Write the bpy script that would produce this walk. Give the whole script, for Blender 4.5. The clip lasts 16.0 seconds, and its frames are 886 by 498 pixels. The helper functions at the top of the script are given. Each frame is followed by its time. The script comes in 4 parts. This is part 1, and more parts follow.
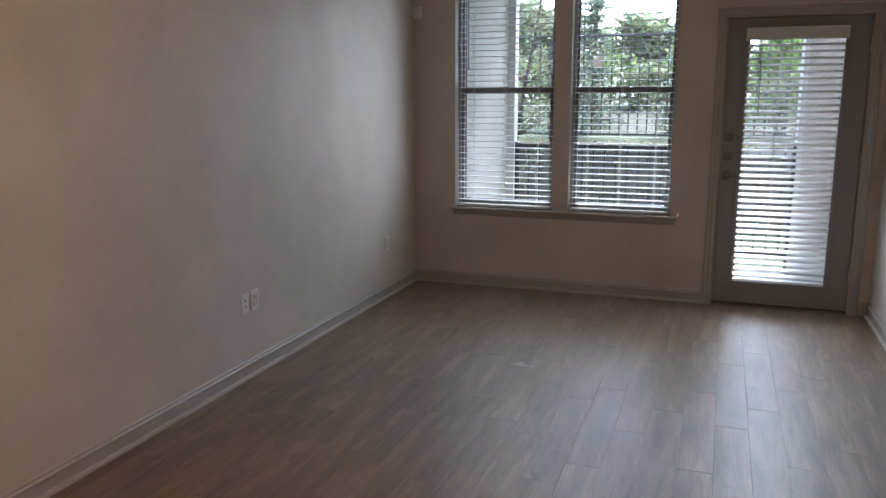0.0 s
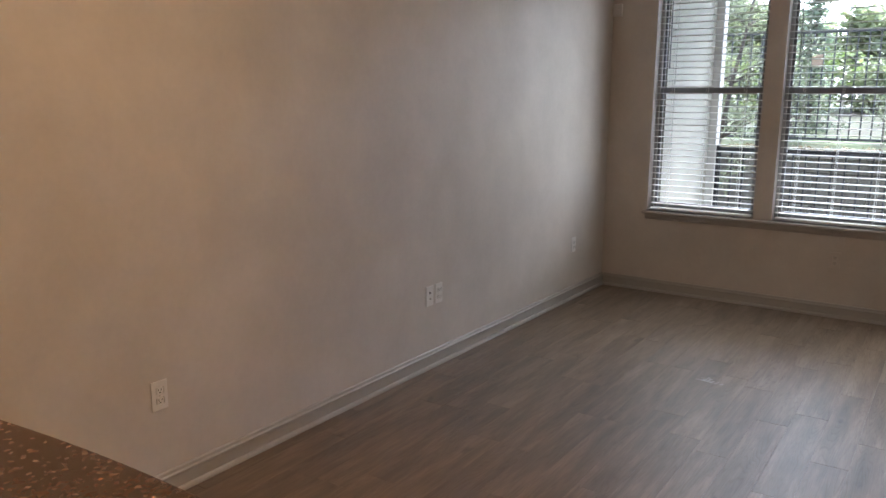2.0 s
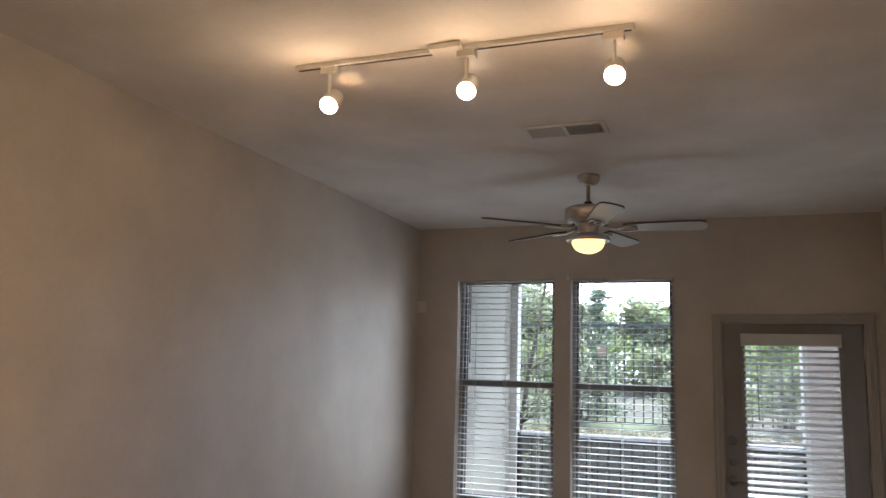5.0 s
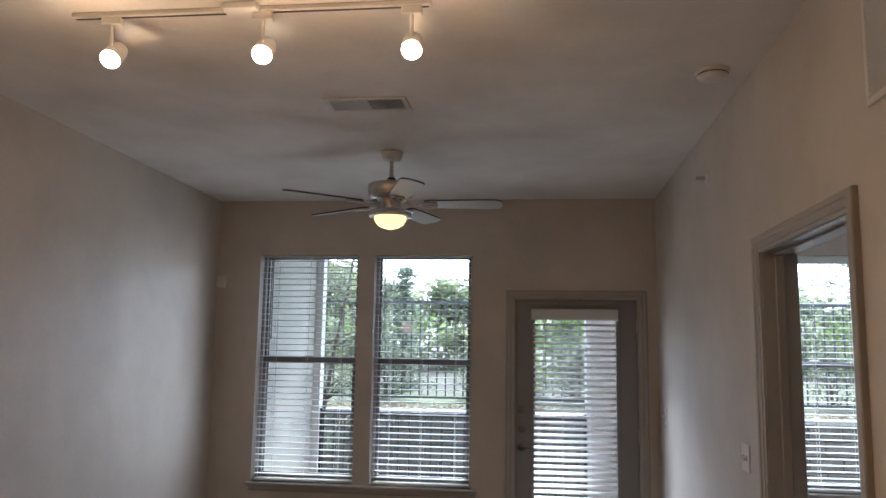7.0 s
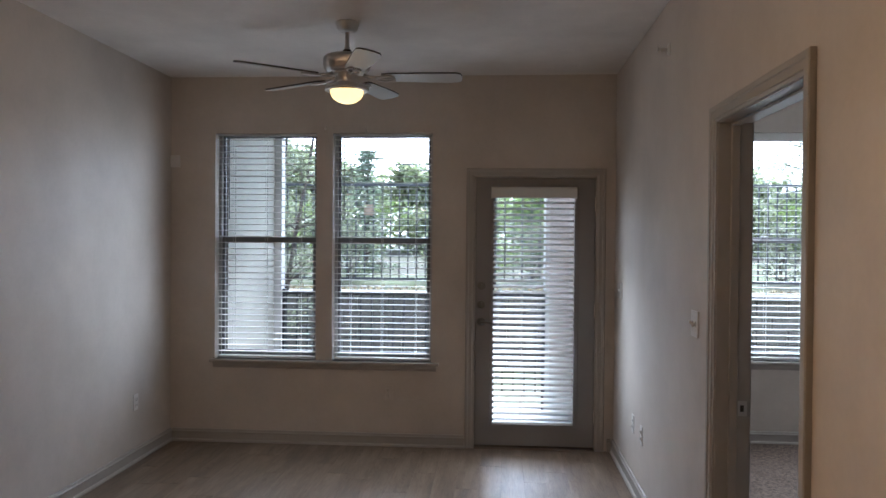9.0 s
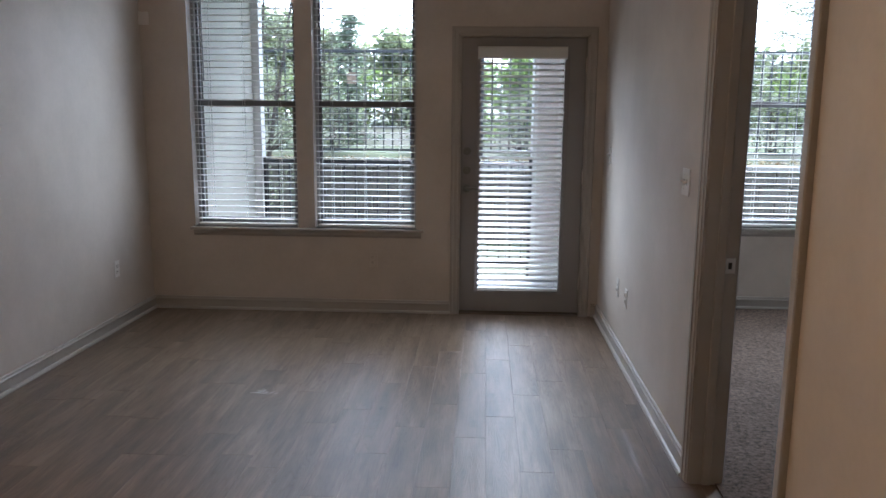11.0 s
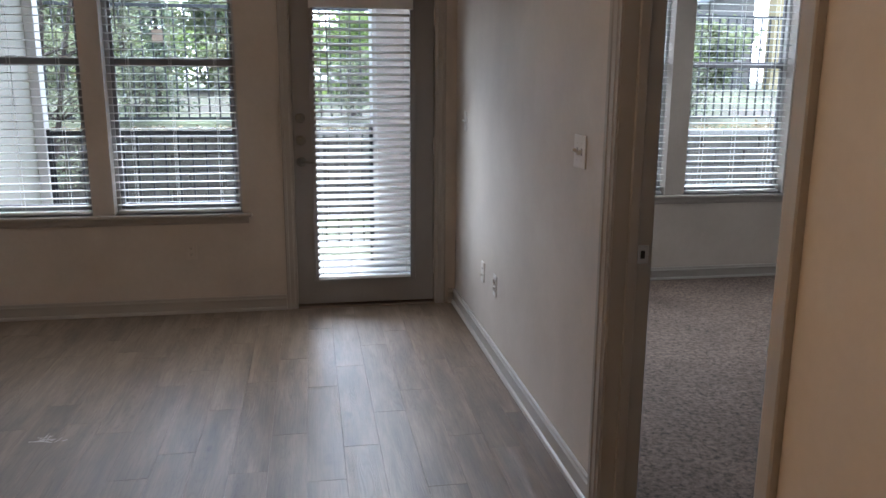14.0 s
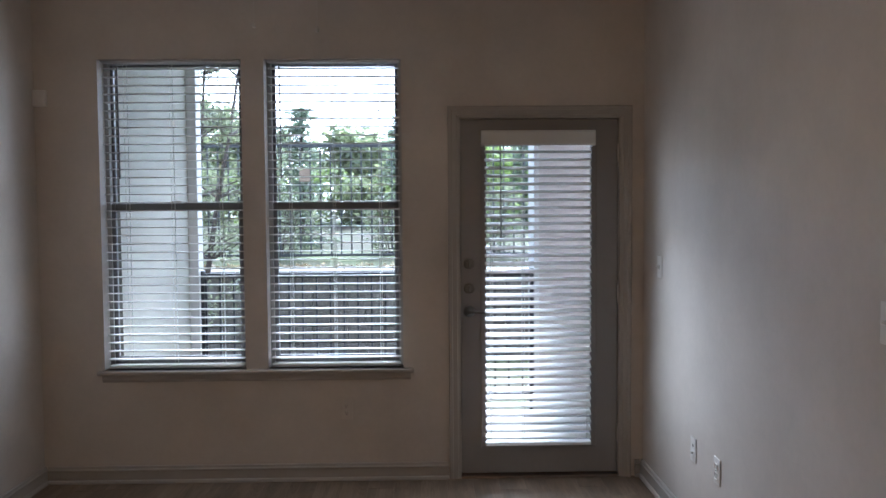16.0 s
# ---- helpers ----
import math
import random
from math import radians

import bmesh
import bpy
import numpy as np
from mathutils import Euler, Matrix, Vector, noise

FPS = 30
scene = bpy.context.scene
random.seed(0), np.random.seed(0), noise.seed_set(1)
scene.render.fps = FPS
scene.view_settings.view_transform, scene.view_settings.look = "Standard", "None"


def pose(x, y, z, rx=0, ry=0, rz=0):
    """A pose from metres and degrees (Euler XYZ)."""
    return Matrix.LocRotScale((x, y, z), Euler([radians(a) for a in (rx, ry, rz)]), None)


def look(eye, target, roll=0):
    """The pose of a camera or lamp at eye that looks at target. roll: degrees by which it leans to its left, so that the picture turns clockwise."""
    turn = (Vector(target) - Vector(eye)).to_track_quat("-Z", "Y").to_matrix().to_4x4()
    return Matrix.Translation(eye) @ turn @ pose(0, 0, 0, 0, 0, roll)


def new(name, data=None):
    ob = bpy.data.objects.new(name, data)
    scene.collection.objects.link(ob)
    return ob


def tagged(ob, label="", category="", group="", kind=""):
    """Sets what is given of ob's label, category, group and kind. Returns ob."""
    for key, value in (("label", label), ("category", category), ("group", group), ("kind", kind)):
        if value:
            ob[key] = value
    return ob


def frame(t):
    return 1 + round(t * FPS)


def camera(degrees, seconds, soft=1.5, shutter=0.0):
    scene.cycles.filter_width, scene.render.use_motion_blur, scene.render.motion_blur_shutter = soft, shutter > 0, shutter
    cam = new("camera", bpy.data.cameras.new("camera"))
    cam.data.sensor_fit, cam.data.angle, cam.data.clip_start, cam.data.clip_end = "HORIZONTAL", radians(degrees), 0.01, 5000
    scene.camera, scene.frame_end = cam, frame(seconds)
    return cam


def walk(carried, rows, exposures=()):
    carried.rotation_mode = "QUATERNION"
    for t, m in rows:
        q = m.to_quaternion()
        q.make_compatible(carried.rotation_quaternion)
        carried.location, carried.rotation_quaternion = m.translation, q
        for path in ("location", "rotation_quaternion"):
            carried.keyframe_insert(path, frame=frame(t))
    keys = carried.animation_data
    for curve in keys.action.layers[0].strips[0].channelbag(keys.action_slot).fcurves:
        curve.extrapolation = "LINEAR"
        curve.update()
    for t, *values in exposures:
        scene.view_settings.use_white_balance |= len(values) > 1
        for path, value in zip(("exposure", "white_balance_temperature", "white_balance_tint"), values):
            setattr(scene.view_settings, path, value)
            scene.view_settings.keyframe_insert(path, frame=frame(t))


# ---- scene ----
cam = camera(59.7, 16.0)
PATH = [
    (0, (0.893, -0.305, 1.499), (0.227, 1.542, 1.117), -0.1),
    (0.5, (0.919, -0.311, 1.493), (-0.012, 1.419, 1.117), -0.0),
    (1, (0.917, -0.308, 1.491), (-0.16, 1.335, 1.116), -0.2),
    (1.5, (0.908, -0.292, 1.488), (-0.221, 1.314, 1.103), -0.2),
    (2, (0.903, -0.28, 1.497), (-0.194, 1.348, 1.112), 0.4),
    (2.5, (0.905, -0.271, 1.509), (-0.174, 1.372, 1.141), 0.8),
    (3, (0.907, -0.268, 1.547), (-0.157, 1.413, 1.347), 1.1),
    (3.5, (0.93, -0.272, 1.586), (-0.086, 1.45, 1.538), 1.3),
    (4, (0.96, -0.279, 1.623), (0.003, 1.473, 1.751), 1.7),
    (4.5, (0.969, -0.281, 1.642), (0.129, 1.516, 1.893), 1.8),
    (5, (0.97, -0.287, 1.656), (0.266, 1.559, 1.966), 1.7),
    (5.2, (0.975, -0.287, 1.657), (0.354, 1.586, 1.982), 1.4),
    (7.3, (1.044, -0.25, 1.631), (0.835, 1.724, 1.872), 0.9),
    (7.5, (1.051, -0.245, 1.63), (0.861, 1.734, 1.844), 0.8),
    (8, (1.054, -0.235, 1.613), (0.886, 1.754, 1.738), 0.6),
    (8.2, (1.051, -0.232, 1.61), (0.889, 1.759, 1.693), 0.5),
    (10.3, (1.065, -0.19, 1.513), (0.942, 1.799, 1.333), 0.5),
    (10.5, (1.067, -0.173, 1.511), (0.947, 1.81, 1.286), 0.4),
    (11, (1.058, -0.11, 1.483), (0.954, 1.858, 1.143), 0.5),
    (11.5, (1.022, -0.02, 1.46), (0.951, 1.935, 1.042), 0.6),
    (12, (0.978, 0.08, 1.441), (1.124, 2.018, 0.972), 1.2),
    (12.5, (0.97, 0.197, 1.426), (1.262, 2.108, 0.913), 0.9),
    (13, (0.994, 0.378, 1.425), (1.321, 2.286, 0.923), 0.3),
    (13.5, (1.016, 0.515, 1.429), (1.363, 2.426, 0.954), 0.1),
    (14, (0.991, 0.645, 1.444), (1.32, 2.573, 1.025), 0.3),
    (14.5, (0.865, 0.798, 1.469), (1.147, 2.762, 1.222), 0.1),
    (15, (0.767, 0.909, 1.484), (0.944, 2.889, 1.266), -0.6),
    (15.5, (0.718, 1.062, 1.505), (0.79, 3.053, 1.326), -1.0),
    (16, (0.698, 1.246, 1.516), (0.736, 3.244, 1.423), -0.4),
]
EXPOSURES = [(0.0, 3.38, 5200, 10), (1.0, 3.47, 5480, 10), (2.0, 3.64, 5450, 10), (3.0, 3.68, 5250, 10), (4.0, 3.48, 5400, 10), (5.0, 3.36, 5400, 10), (8.0, 3.40, 5100, 10), (11.0, 3.32, 5130, 10), (13.0, 3.38, 5330, 10), (16.0, 3.36, 5020, 10)]
SKY, SUN = 0.102, 0.9
TRACK_W, PENDANT_W, DAY_W, SHADE_GLOW = 3.4, 0.22, 1.6, 3.0
walk(cam, [(t, look(eye, target, roll)) for t, eye, target, roll in PATH], EXPOSURES)

# ---- world, sun ----
world = bpy.data.worlds.new("sky")
scene.world = world
world.use_nodes = True
wn = world.node_tree.nodes
sky = wn.new("ShaderNodeTexSky")
sky.sky_type = "NISHITA"
sky.sun_disc = False
sky.sun_elevation = radians(50)
sky.sun_rotation = radians(8)
sky.air_density, sky.dust_density, sky.ozone_density = 1.0, 1.5, 1.0
wn["Background"].inputs["Strength"].default_value = SKY
haze = wn.new("ShaderNodeHueSaturation")
haze.inputs["Saturation"].default_value = 0.22
world.node_tree.links.new(sky.outputs["Color"], haze.inputs["Color"])
world.node_tree.links.new(haze.outputs["Color"], wn["Background"].inputs["Color"])
sun = new("sun", bpy.data.lights.new("sun", "SUN"))
sun.data.energy, sun.data.angle, sun.data.color = SUN, radians(12), (1.0, 0.95, 0.88)
sun.matrix_world = look((0.9, 6.4, 7.7), (0, 0, 0))


def window_light(x, y, z, width, height, watts, yaw, drop, spread):
    """Sky light through an opening: a panel that throws its light to one side (yaw) and down (drop)."""
    lamp = new("window_light", bpy.data.lights.new("window_light", "AREA"))
    lamp.data.shape, lamp.data.size, lamp.data.size_y = "RECTANGLE", width, height
    lamp.data.energy, lamp.data.color, lamp.data.spread = watts, (1.0, 0.95, 0.86), radians(spread)
    a, d = radians(yaw), radians(drop)
    lamp.matrix_world = look((x, y, z), (x + math.sin(a) * math.cos(d), y - math.cos(a) * math.cos(d), z - math.sin(d)))


window_light(-0.80, 5.45, 1.45, 0.25, 1.5, DAY_W * 0.045, 60, -4, 74)
window_light(0.10, 5.45, 1.55, 0.25, 1.5, DAY_W * 0.09, -56, 2, 74)
window_light(-0.27, 5.45, 1.3, 1.5, 0.4, DAY_W * 0.10, 0, -40, 130)
window_light(-0.80, 5.45, 1.55, 0.25, 1.5, DAY_W * 0.035, -54, 2, 74)
window_light(1.33, 5.42, 1.10, 0.20, 1.5, DAY_W * 0.035, 54, -4, 74)
window_light(-0.27, 5.45, 2.0, 1.6, 0.3, DAY_W * 0.38, 0, 56, 90)
window_light(1.33, 5.42, 1.65, 0.58, 0.3, DAY_W * 0.42, 0, 56, 90)
window_light(3.64, 5.81, 2.05, 1.7, 0.3, DAY_W * 0.9, 0, 56, 90)
window_light(4.25, 5.81, 1.55, 0.25, 1.5, DAY_W * 1.1, -56, 8, 74)
window_light(3.10, 5.81, 1.55, 0.25, 1.5, DAY_W * 0.9, 56, 8, 74)


# ---- materials ----
def material(name, color=(0.5, 0.5, 0.5), rough=0.6, metal=0.0):
    m = bpy.data.materials.new(name)
    m.use_nodes = True
    b = m.node_tree.nodes["Principled BSDF"]
    b.inputs["Base Color"].default_value = (*color, 1)
    b.inputs["Roughness"].default_value = rough
    b.inputs["Metallic"].default_value = metal
    return m


def node(m, kind, **values):
    n = m.node_tree.nodes.new(kind)
    for k, v in values.items():
        n.inputs[k].default_value = v
    return n


def wire(m, a, b):
    m.node_tree.links.new(a, b)


def coords(m, scale=(1, 1, 1), shift=None):
    tc = node(m, "ShaderNodeTexCoord")
    mp = node(m, "ShaderNodeMapping")
    mp.inputs["Scale"].default_value = scale
    wire(m, tc.outputs["Object"], mp.inputs["Vector"])
    if shift is not None:
        wire(m, shift, mp.inputs["Location"])
    return mp.outputs["Vector"]


def ramp(m, fac, stops):
    r = node(m, "ShaderNodeValToRGB")
    e = r.color_ramp.elements
    while len(e) < len(stops):
        e.new(0.5)
    for el, (p, c) in zip(e, stops):
        el.position, el.color = p, (*c, 1)
    wire(m, fac, r.inputs["Fac"])
    return r.outputs["Color"]


def mix(m, fac, a, b, blend="MIX"):
    n = m.node_tree.nodes.new("ShaderNodeMixRGB")
    n.blend_type = blend
    for sock, v in ((n.inputs["Fac"], fac), (n.inputs["Color1"], a), (n.inputs["Color2"], b)):
        if isinstance(v, (int, float)):
            sock.default_value = v
        elif isinstance(v, tuple):
            sock.default_value = (*v, 1)
        else:
            wire(m, v, sock)
    return n.outputs["Color"]


def bump(m, height, strength, distance=0.002):
    b = node(m, "ShaderNodeBump", Strength=strength, Distance=distance)
    wire(m, height, b.inputs["Height"])
    bsdf = m.node_tree.nodes["Principled BSDF"]
    wire(m, b.outputs["Normal"], bsdf.inputs["Normal"])


def noise_tex(m, vec, scale, detail=4, rough=0.55, distort=0.0):
    n = node(m, "ShaderNodeTexNoise", Scale=scale, Detail=detail, Roughness=rough, Distortion=distort)
    wire(m, vec, n.inputs["Vector"])
    return n.outputs["Fac"]


def painted(name, color, rough=0.6, grain=220, relief=0.25, dirt=0.08):
    """Rolled paint: faint blotches and an orange-peel relief."""
    m = material(name, color, rough)
    v = coords(m)
    dark = tuple(c * (1 - 2 * dirt) for c in color)
    lite = tuple(min(1, c * (1 + dirt)) for c in color)
    big = noise_tex(m, v, 1.7, 5)
    col = ramp(m, big, [(0.3, dark), (0.7, lite)])
    fine = noise_tex(m, v, 38, 3)
    col = mix(m, 0.12, col, ramp(m, fine, [(0.35, dark), (0.65, lite)]))
    bs = m.node_tree.nodes["Principled BSDF"]
    wire(m, col, bs.inputs["Base Color"])
    bump(m, noise_tex(m, v, grain, 2), relief, 0.0015)
    return m


WALL = painted("wall_paint", (0.585, 0.54, 0.487), 0.55)
CEIL = painted("ceiling_paint", (0.82, 0.795, 0.76), 0.8, 160, 0.4)
TRIM = painted("trim_paint", (0.385, 0.362, 0.33), 0.38, 120, 0.06, 0.05)
DOORP = painted("door_paint", (0.27, 0.26, 0.255), 0.42, 150, 0.08, 0.05)
WHITE = painted("white_plastic", (0.70, 0.685, 0.655), 0.4, 90, 0.03, 0.02)
BLIND = painted("blind_white", (0.82, 0.82, 0.80), 0.42, 60, 0.05, 0.03)
VINYL = painted("window_vinyl", (0.46, 0.46, 0.45), 0.45, 80, 0.04, 0.05)
SASH = painted("sash_bronze_grey", (0.20, 0.20, 0.205), 0.45, 80, 0.04, 0.05)
PIER = painted("column_stucco", (0.46, 0.415, 0.39), 0.85, 90, 0.9, 0.06)
slat_back = node(BLIND, "ShaderNodeBsdfTranslucent")
slat_back.inputs["Color"].default_value = (0.8, 0.8, 0.78, 1)
slat_both = node(BLIND, "ShaderNodeMixShader")
slat_both.inputs["Fac"].default_value = 0.32
wire(BLIND, BLIND.node_tree.nodes["Principled BSDF"].outputs["BSDF"], slat_both.inputs[1])
wire(BLIND, slat_back.outputs["BSDF"], slat_both.inputs[2])
wire(BLIND, slat_both.outputs["Shader"], BLIND.node_tree.nodes["Material Output"].inputs["Surface"])
CORD = material("blind_cord", (0.75, 0.75, 0.72), 0.8)
WAND = material("clear_wand", (0.25, 0.26, 0.26), 0.25)
# Grey carries the shade around the toggles, set into the slot colour.
SHADOWED = material("shaded_toggle_slot", (0.16, 0.15, 0.14), 0.5)
DUCT = material("grey_duct", (0.30, 0.285, 0.26), 0.7)
DARK = material("dark_slot", (0.03, 0.028, 0.025), 0.6)
NICKEL = material("brushed_nickel", (0.60, 0.575, 0.54), 0.30, 1.0)
nv = coords(NICKEL, (1, 1, 60))
bump(NICKEL, noise_tex(NICKEL, nv, 40, 2), 0.08, 0.0004)
SATIN = material("worn_satin_metal", (0.22, 0.21, 0.2), 0.42, 0.9)
BRONZE = material("aged_bronze", (0.16, 0.13, 0.11), 0.4, 0.9)
TANPLATE = painted("tan_plate", (0.27, 0.20, 0.14), 0.5, 60, 0.05, 0.05)
IRON = painted("black_iron", (0.04, 0.042, 0.045), 0.5, 90, 0.2, 0.1)
STUCCO = painted("patio_stucco", (0.36, 0.345, 0.29), 0.85, 90, 0.9, 0.08)
EXTTRIM = painted("exterior_trim", (0.56, 0.555, 0.54), 0.6, 60, 0.1, 0.04)
CREAM = painted("cream_stucco", (0.50, 0.42, 0.24), 0.85, 60, 0.6, 0.08)
PEACH = painted("peach_stucco", (0.46, 0.31, 0.21), 0.85, 60, 0.6, 0.08)
SIDING = painted("grey_siding", (0.20, 0.195, 0.19), 0.7, 40, 0.2, 0.1)
ROOFM = painted("metal_roof", (0.24, 0.255, 0.27), 0.35, 30, 0.1, 0.06)
TEAL = painted("teal_panel", (0.08, 0.33, 0.36), 0.5, 30, 0.1, 0.1)
CABINET = painted("cabinet_paint", (0.30, 0.25, 0.2), 0.45, 120, 0.08)


def glow(name, color, strength):
    m = material(name, color, 0.4)
    b = m.node_tree.nodes["Principled BSDF"]
    b.inputs["Emission Color"].default_value = (*color, 1)
    b.inputs["Emission Strength"].default_value = strength
    return m


BULB = glow("lit_bulb", (1.0, 0.70, 0.40), 12.0)
BOWL = glow("lit_frosted_bowl", (1.0, 0.60, 0.17), 0.25)
SHADE = glow("lit_frosted_shade", (1.0, 0.60, 0.28), SHADE_GLOW)

GLASS = material("window_glass", (1, 1, 1), 0.02)
gb = GLASS.node_tree.nodes["Principled BSDF"]
gb.inputs["Transmission Weight"].default_value = 1.0
gb.inputs["IOR"].default_value = 1.08


def wood_floor():
    """Wood-look vinyl: cathedral rings, fine pores, grey-brown blotches, a tone of its own for each plank."""
    m = material("vinyl_plank", (0.2, 0.15, 0.12), 0.42)
    info = node(m, "ShaderNodeObjectInfo")
    sh = node(m, "ShaderNodeVectorMath")
    sh.operation = "SCALE"
    sh.inputs[0].default_value = (7.3, 31.0, 3.0)
    wire(m, info.outputs["Random"], sh.inputs["Scale"])
    v = coords(m, (1, 0.065, 1), sh.outputs["Vector"])
    w = node(m, "ShaderNodeTexNoise", Scale=13.0, Detail=1.5, Roughness=0.35, Distortion=0.15)
    wire(m, v, w.inputs["Vector"])
    rings = node(m, "ShaderNodeMath")
    rings.operation = "MULTIPLY"
    rings.inputs[1].default_value = 66.0
    wire(m, w.outputs["Fac"], rings.inputs[0])
    saw = node(m, "ShaderNodeMath")
    saw.operation = "PINGPONG"
    saw.inputs[1].default_value = 1.0
    wire(m, rings.outputs[0], saw.inputs[0])
    grain = noise_tex(m, coords(m, (1, 0.03, 1), sh.outputs["Vector"]), 140, 4, 0.6)
    blotch = noise_tex(m, coords(m, (1, 0.15, 1), sh.outputs["Vector"]), 11.0, 5, 0.62)
    tone = ramp(m, blotch, [(0.27, (0.076, 0.053, 0.036)), (0.48, (0.138, 0.099, 0.067)), (0.72, (0.232, 0.177, 0.124))])
    lines = ramp(m, saw.outputs[0], [(0.0, (0.5, 0.47, 0.45)), (0.28, (1, 1, 1)), (1.0, (1.04, 1.03, 1.02))])
    where = ramp(m, noise_tex(m, coords(m, (1, 0.16, 1), sh.outputs["Vector"]), 6.5, 3, 0.6), [(0.48, (0.08, 0.08, 0.08)), (0.64, (0.92, 0.92, 0.92))])
    lines = mix(m, where, (1.0, 1.0, 1.0), lines)
    col = mix(m, 0.3, tone, lines, "MULTIPLY")
    gr = ramp(m, grain, [(0.3, (0.62, 0.6, 0.58)), (0.6, (1.05, 1.04, 1.03))])
    col = mix(m, 0.55, col, gr, "MULTIPLY")
    per = ramp(m, info.outputs["Random"], [(0.0, (0.94, 0.93, 0.92)), (0.5, (1.0, 0.985, 0.97)), (1.0, (1.06, 1.05, 1.04))])
    col = mix(m, 1.0, col, per, "MULTIPLY")
    knots = noise_tex(m, coords(m, (1, 0.45, 1), sh.outputs["Vector"]), 11.0, 3, 0.5)
    col = mix(m, 0.8, col, ramp(m, knots, [(0.22, (0.45, 0.4, 0.37)), (0.32, (1, 1, 1))]), "MULTIPLY")
    b = m.node_tree.nodes["Principled BSDF"]
    wire(m, col, b.inputs["Base Color"])
    ro = ramp(m, saw.outputs[0], [(0.0, (0.52, 0.52, 0.52)), (0.4, (0.43, 0.43, 0.43))])
    wire(m, ro, b.inputs["Roughness"])
    b.inputs["Coat Weight"].default_value = 0.22
    b.inputs["Coat Roughness"].default_value = 0.38
    cut = mix(m, where, (1.0, 1.0, 1.0), saw.outputs[0])
    h = mix(m, 0.7, grain, cut)
    bump(m, h, 0.8, 0.0011)
    return m


PLANK = wood_floor()


def carpet_mat():
    m = material("carpet", (0.2, 0.17, 0.15), 0.95)
    v = coords(m)
    f = noise_tex(m, v, 46, 5, 0.78)
    col = ramp(m, f, [(0.38, (0.030, 0.020, 0.015)), (0.48, (0.100, 0.071, 0.053)), (0.62, (0.165, 0.121, 0.094))])
    big = ramp(m, noise_tex(m, v, 2.2, 4, 0.6, 0.6), [(0.35, (0.75, 0.74, 0.73)), (0.65, (1.06, 1.05, 1.04))])
    b = m.node_tree.nodes["Principled BSDF"]
    wire(m, mix(m, 1.0, col, big, "MULTIPLY"), b.inputs["Base Color"])
    bump(m, f, 0.7, 0.006)
    return m


CARPET = carpet_mat()


def granite_mat():
    m = material("brown_granite", (0.2, 0.12, 0.07), 0.22)
    v = coords(m)
    vo = node(m, "ShaderNodeTexVoronoi", Scale=150.0)
    wire(m, v, vo.inputs["Vector"])
    sep = node(m, "ShaderNodeSeparateColor")
    wire(m, vo.outputs["Color"], sep.inputs["Color"])
    flecks = ramp(m, sep.outputs[0], [(0.0, (0.048, 0.029, 0.020)), (0.5, (0.064, 0.039, 0.027)), (0.92, (0.080, 0.050, 0.036)), (0.98, (0.18, 0.135, 0.11))])
    big = ramp(m, noise_tex(m, v, 26, 6, 0.7), [(0.35, (0.7, 0.66, 0.63)), (0.65, (1.1, 1.06, 1.03))])
    b = m.node_tree.nodes["Principled BSDF"]
    wire(m, mix(m, 1.0, flecks, big, "MULTIPLY"), b.inputs["Base Color"])
    return m


GRANITE = granite_mat()


def mottled(name, stops, scale, rough=0.9, relief=0.6, dist=0.02, fine=60):
    m = material(name, stops[0][1], rough)
    v = coords(m)
    col = ramp(m, noise_tex(m, v, scale, 6, 0.65), stops)
    f = noise_tex(m, v, fine, 3)
    col = mix(m, 0.5, col, ramp(m, f, [(0.3, (0.5, 0.5, 0.5)), (0.7, (1.15, 1.15, 1.15))]), "MULTIPLY")
    b = m.node_tree.nodes["Principled BSDF"]
    wire(m, col, b.inputs["Base Color"])
    bump(m, f, relief, dist)
    return m


GROUND = mottled("lawn_and_mulch", [(0.35, (0.065, 0.050, 0.036)), (0.5, (0.075, 0.078, 0.036)), (0.66, (0.12, 0.15, 0.055))], 0.55, fine=25)
BLOCK = mottled("retaining_block", [(0.3, (0.10, 0.090, 0.075)), (0.7, (0.18, 0.163, 0.14))], 3.0, fine=40)
CAPST = mottled("pale_cap_stone", [(0.3, (0.27, 0.255, 0.235)), (0.7, (0.38, 0.365, 0.34))], 3.0, fine=40)
CONCRETE = mottled("patio_concrete", [(0.3, (0.12, 0.117, 0.11)), (0.7, (0.19, 0.184, 0.175))], 1.2, relief=0.2, dist=0.004)
BARK = mottled("bark", [(0.3, (0.045, 0.036, 0.03)), (0.7, (0.11, 0.088, 0.072))], 9.0, fine=50)


def leaf_mat(name, a, b_):
    m = material(name, a, 0.5)
    g = node(m, "ShaderNodeNewGeometry")
    col = ramp(m, g.outputs["Random Per Island"], [(0.0, a), (1.0, b_)])
    b = m.node_tree.nodes["Principled BSDF"]
    wire(m, col, b.inputs["Base Color"])
    tr = node(m, "ShaderNodeBsdfTranslucent")
    wire(m, mix(m, 1.0, col, (1.25, 1.3, 1.0), "MULTIPLY"), tr.inputs["Color"])
    both = node(m, "ShaderNodeMixShader")
    both.inputs["Fac"].default_value = 0.5
    wire(m, b.outputs["BSDF"], both.inputs[1])
    wire(m, tr.outputs["BSDF"], both.inputs[2])
    wire(m, both.outputs["Shader"], m.node_tree.nodes["Material Output"].inputs["Surface"])
    return m


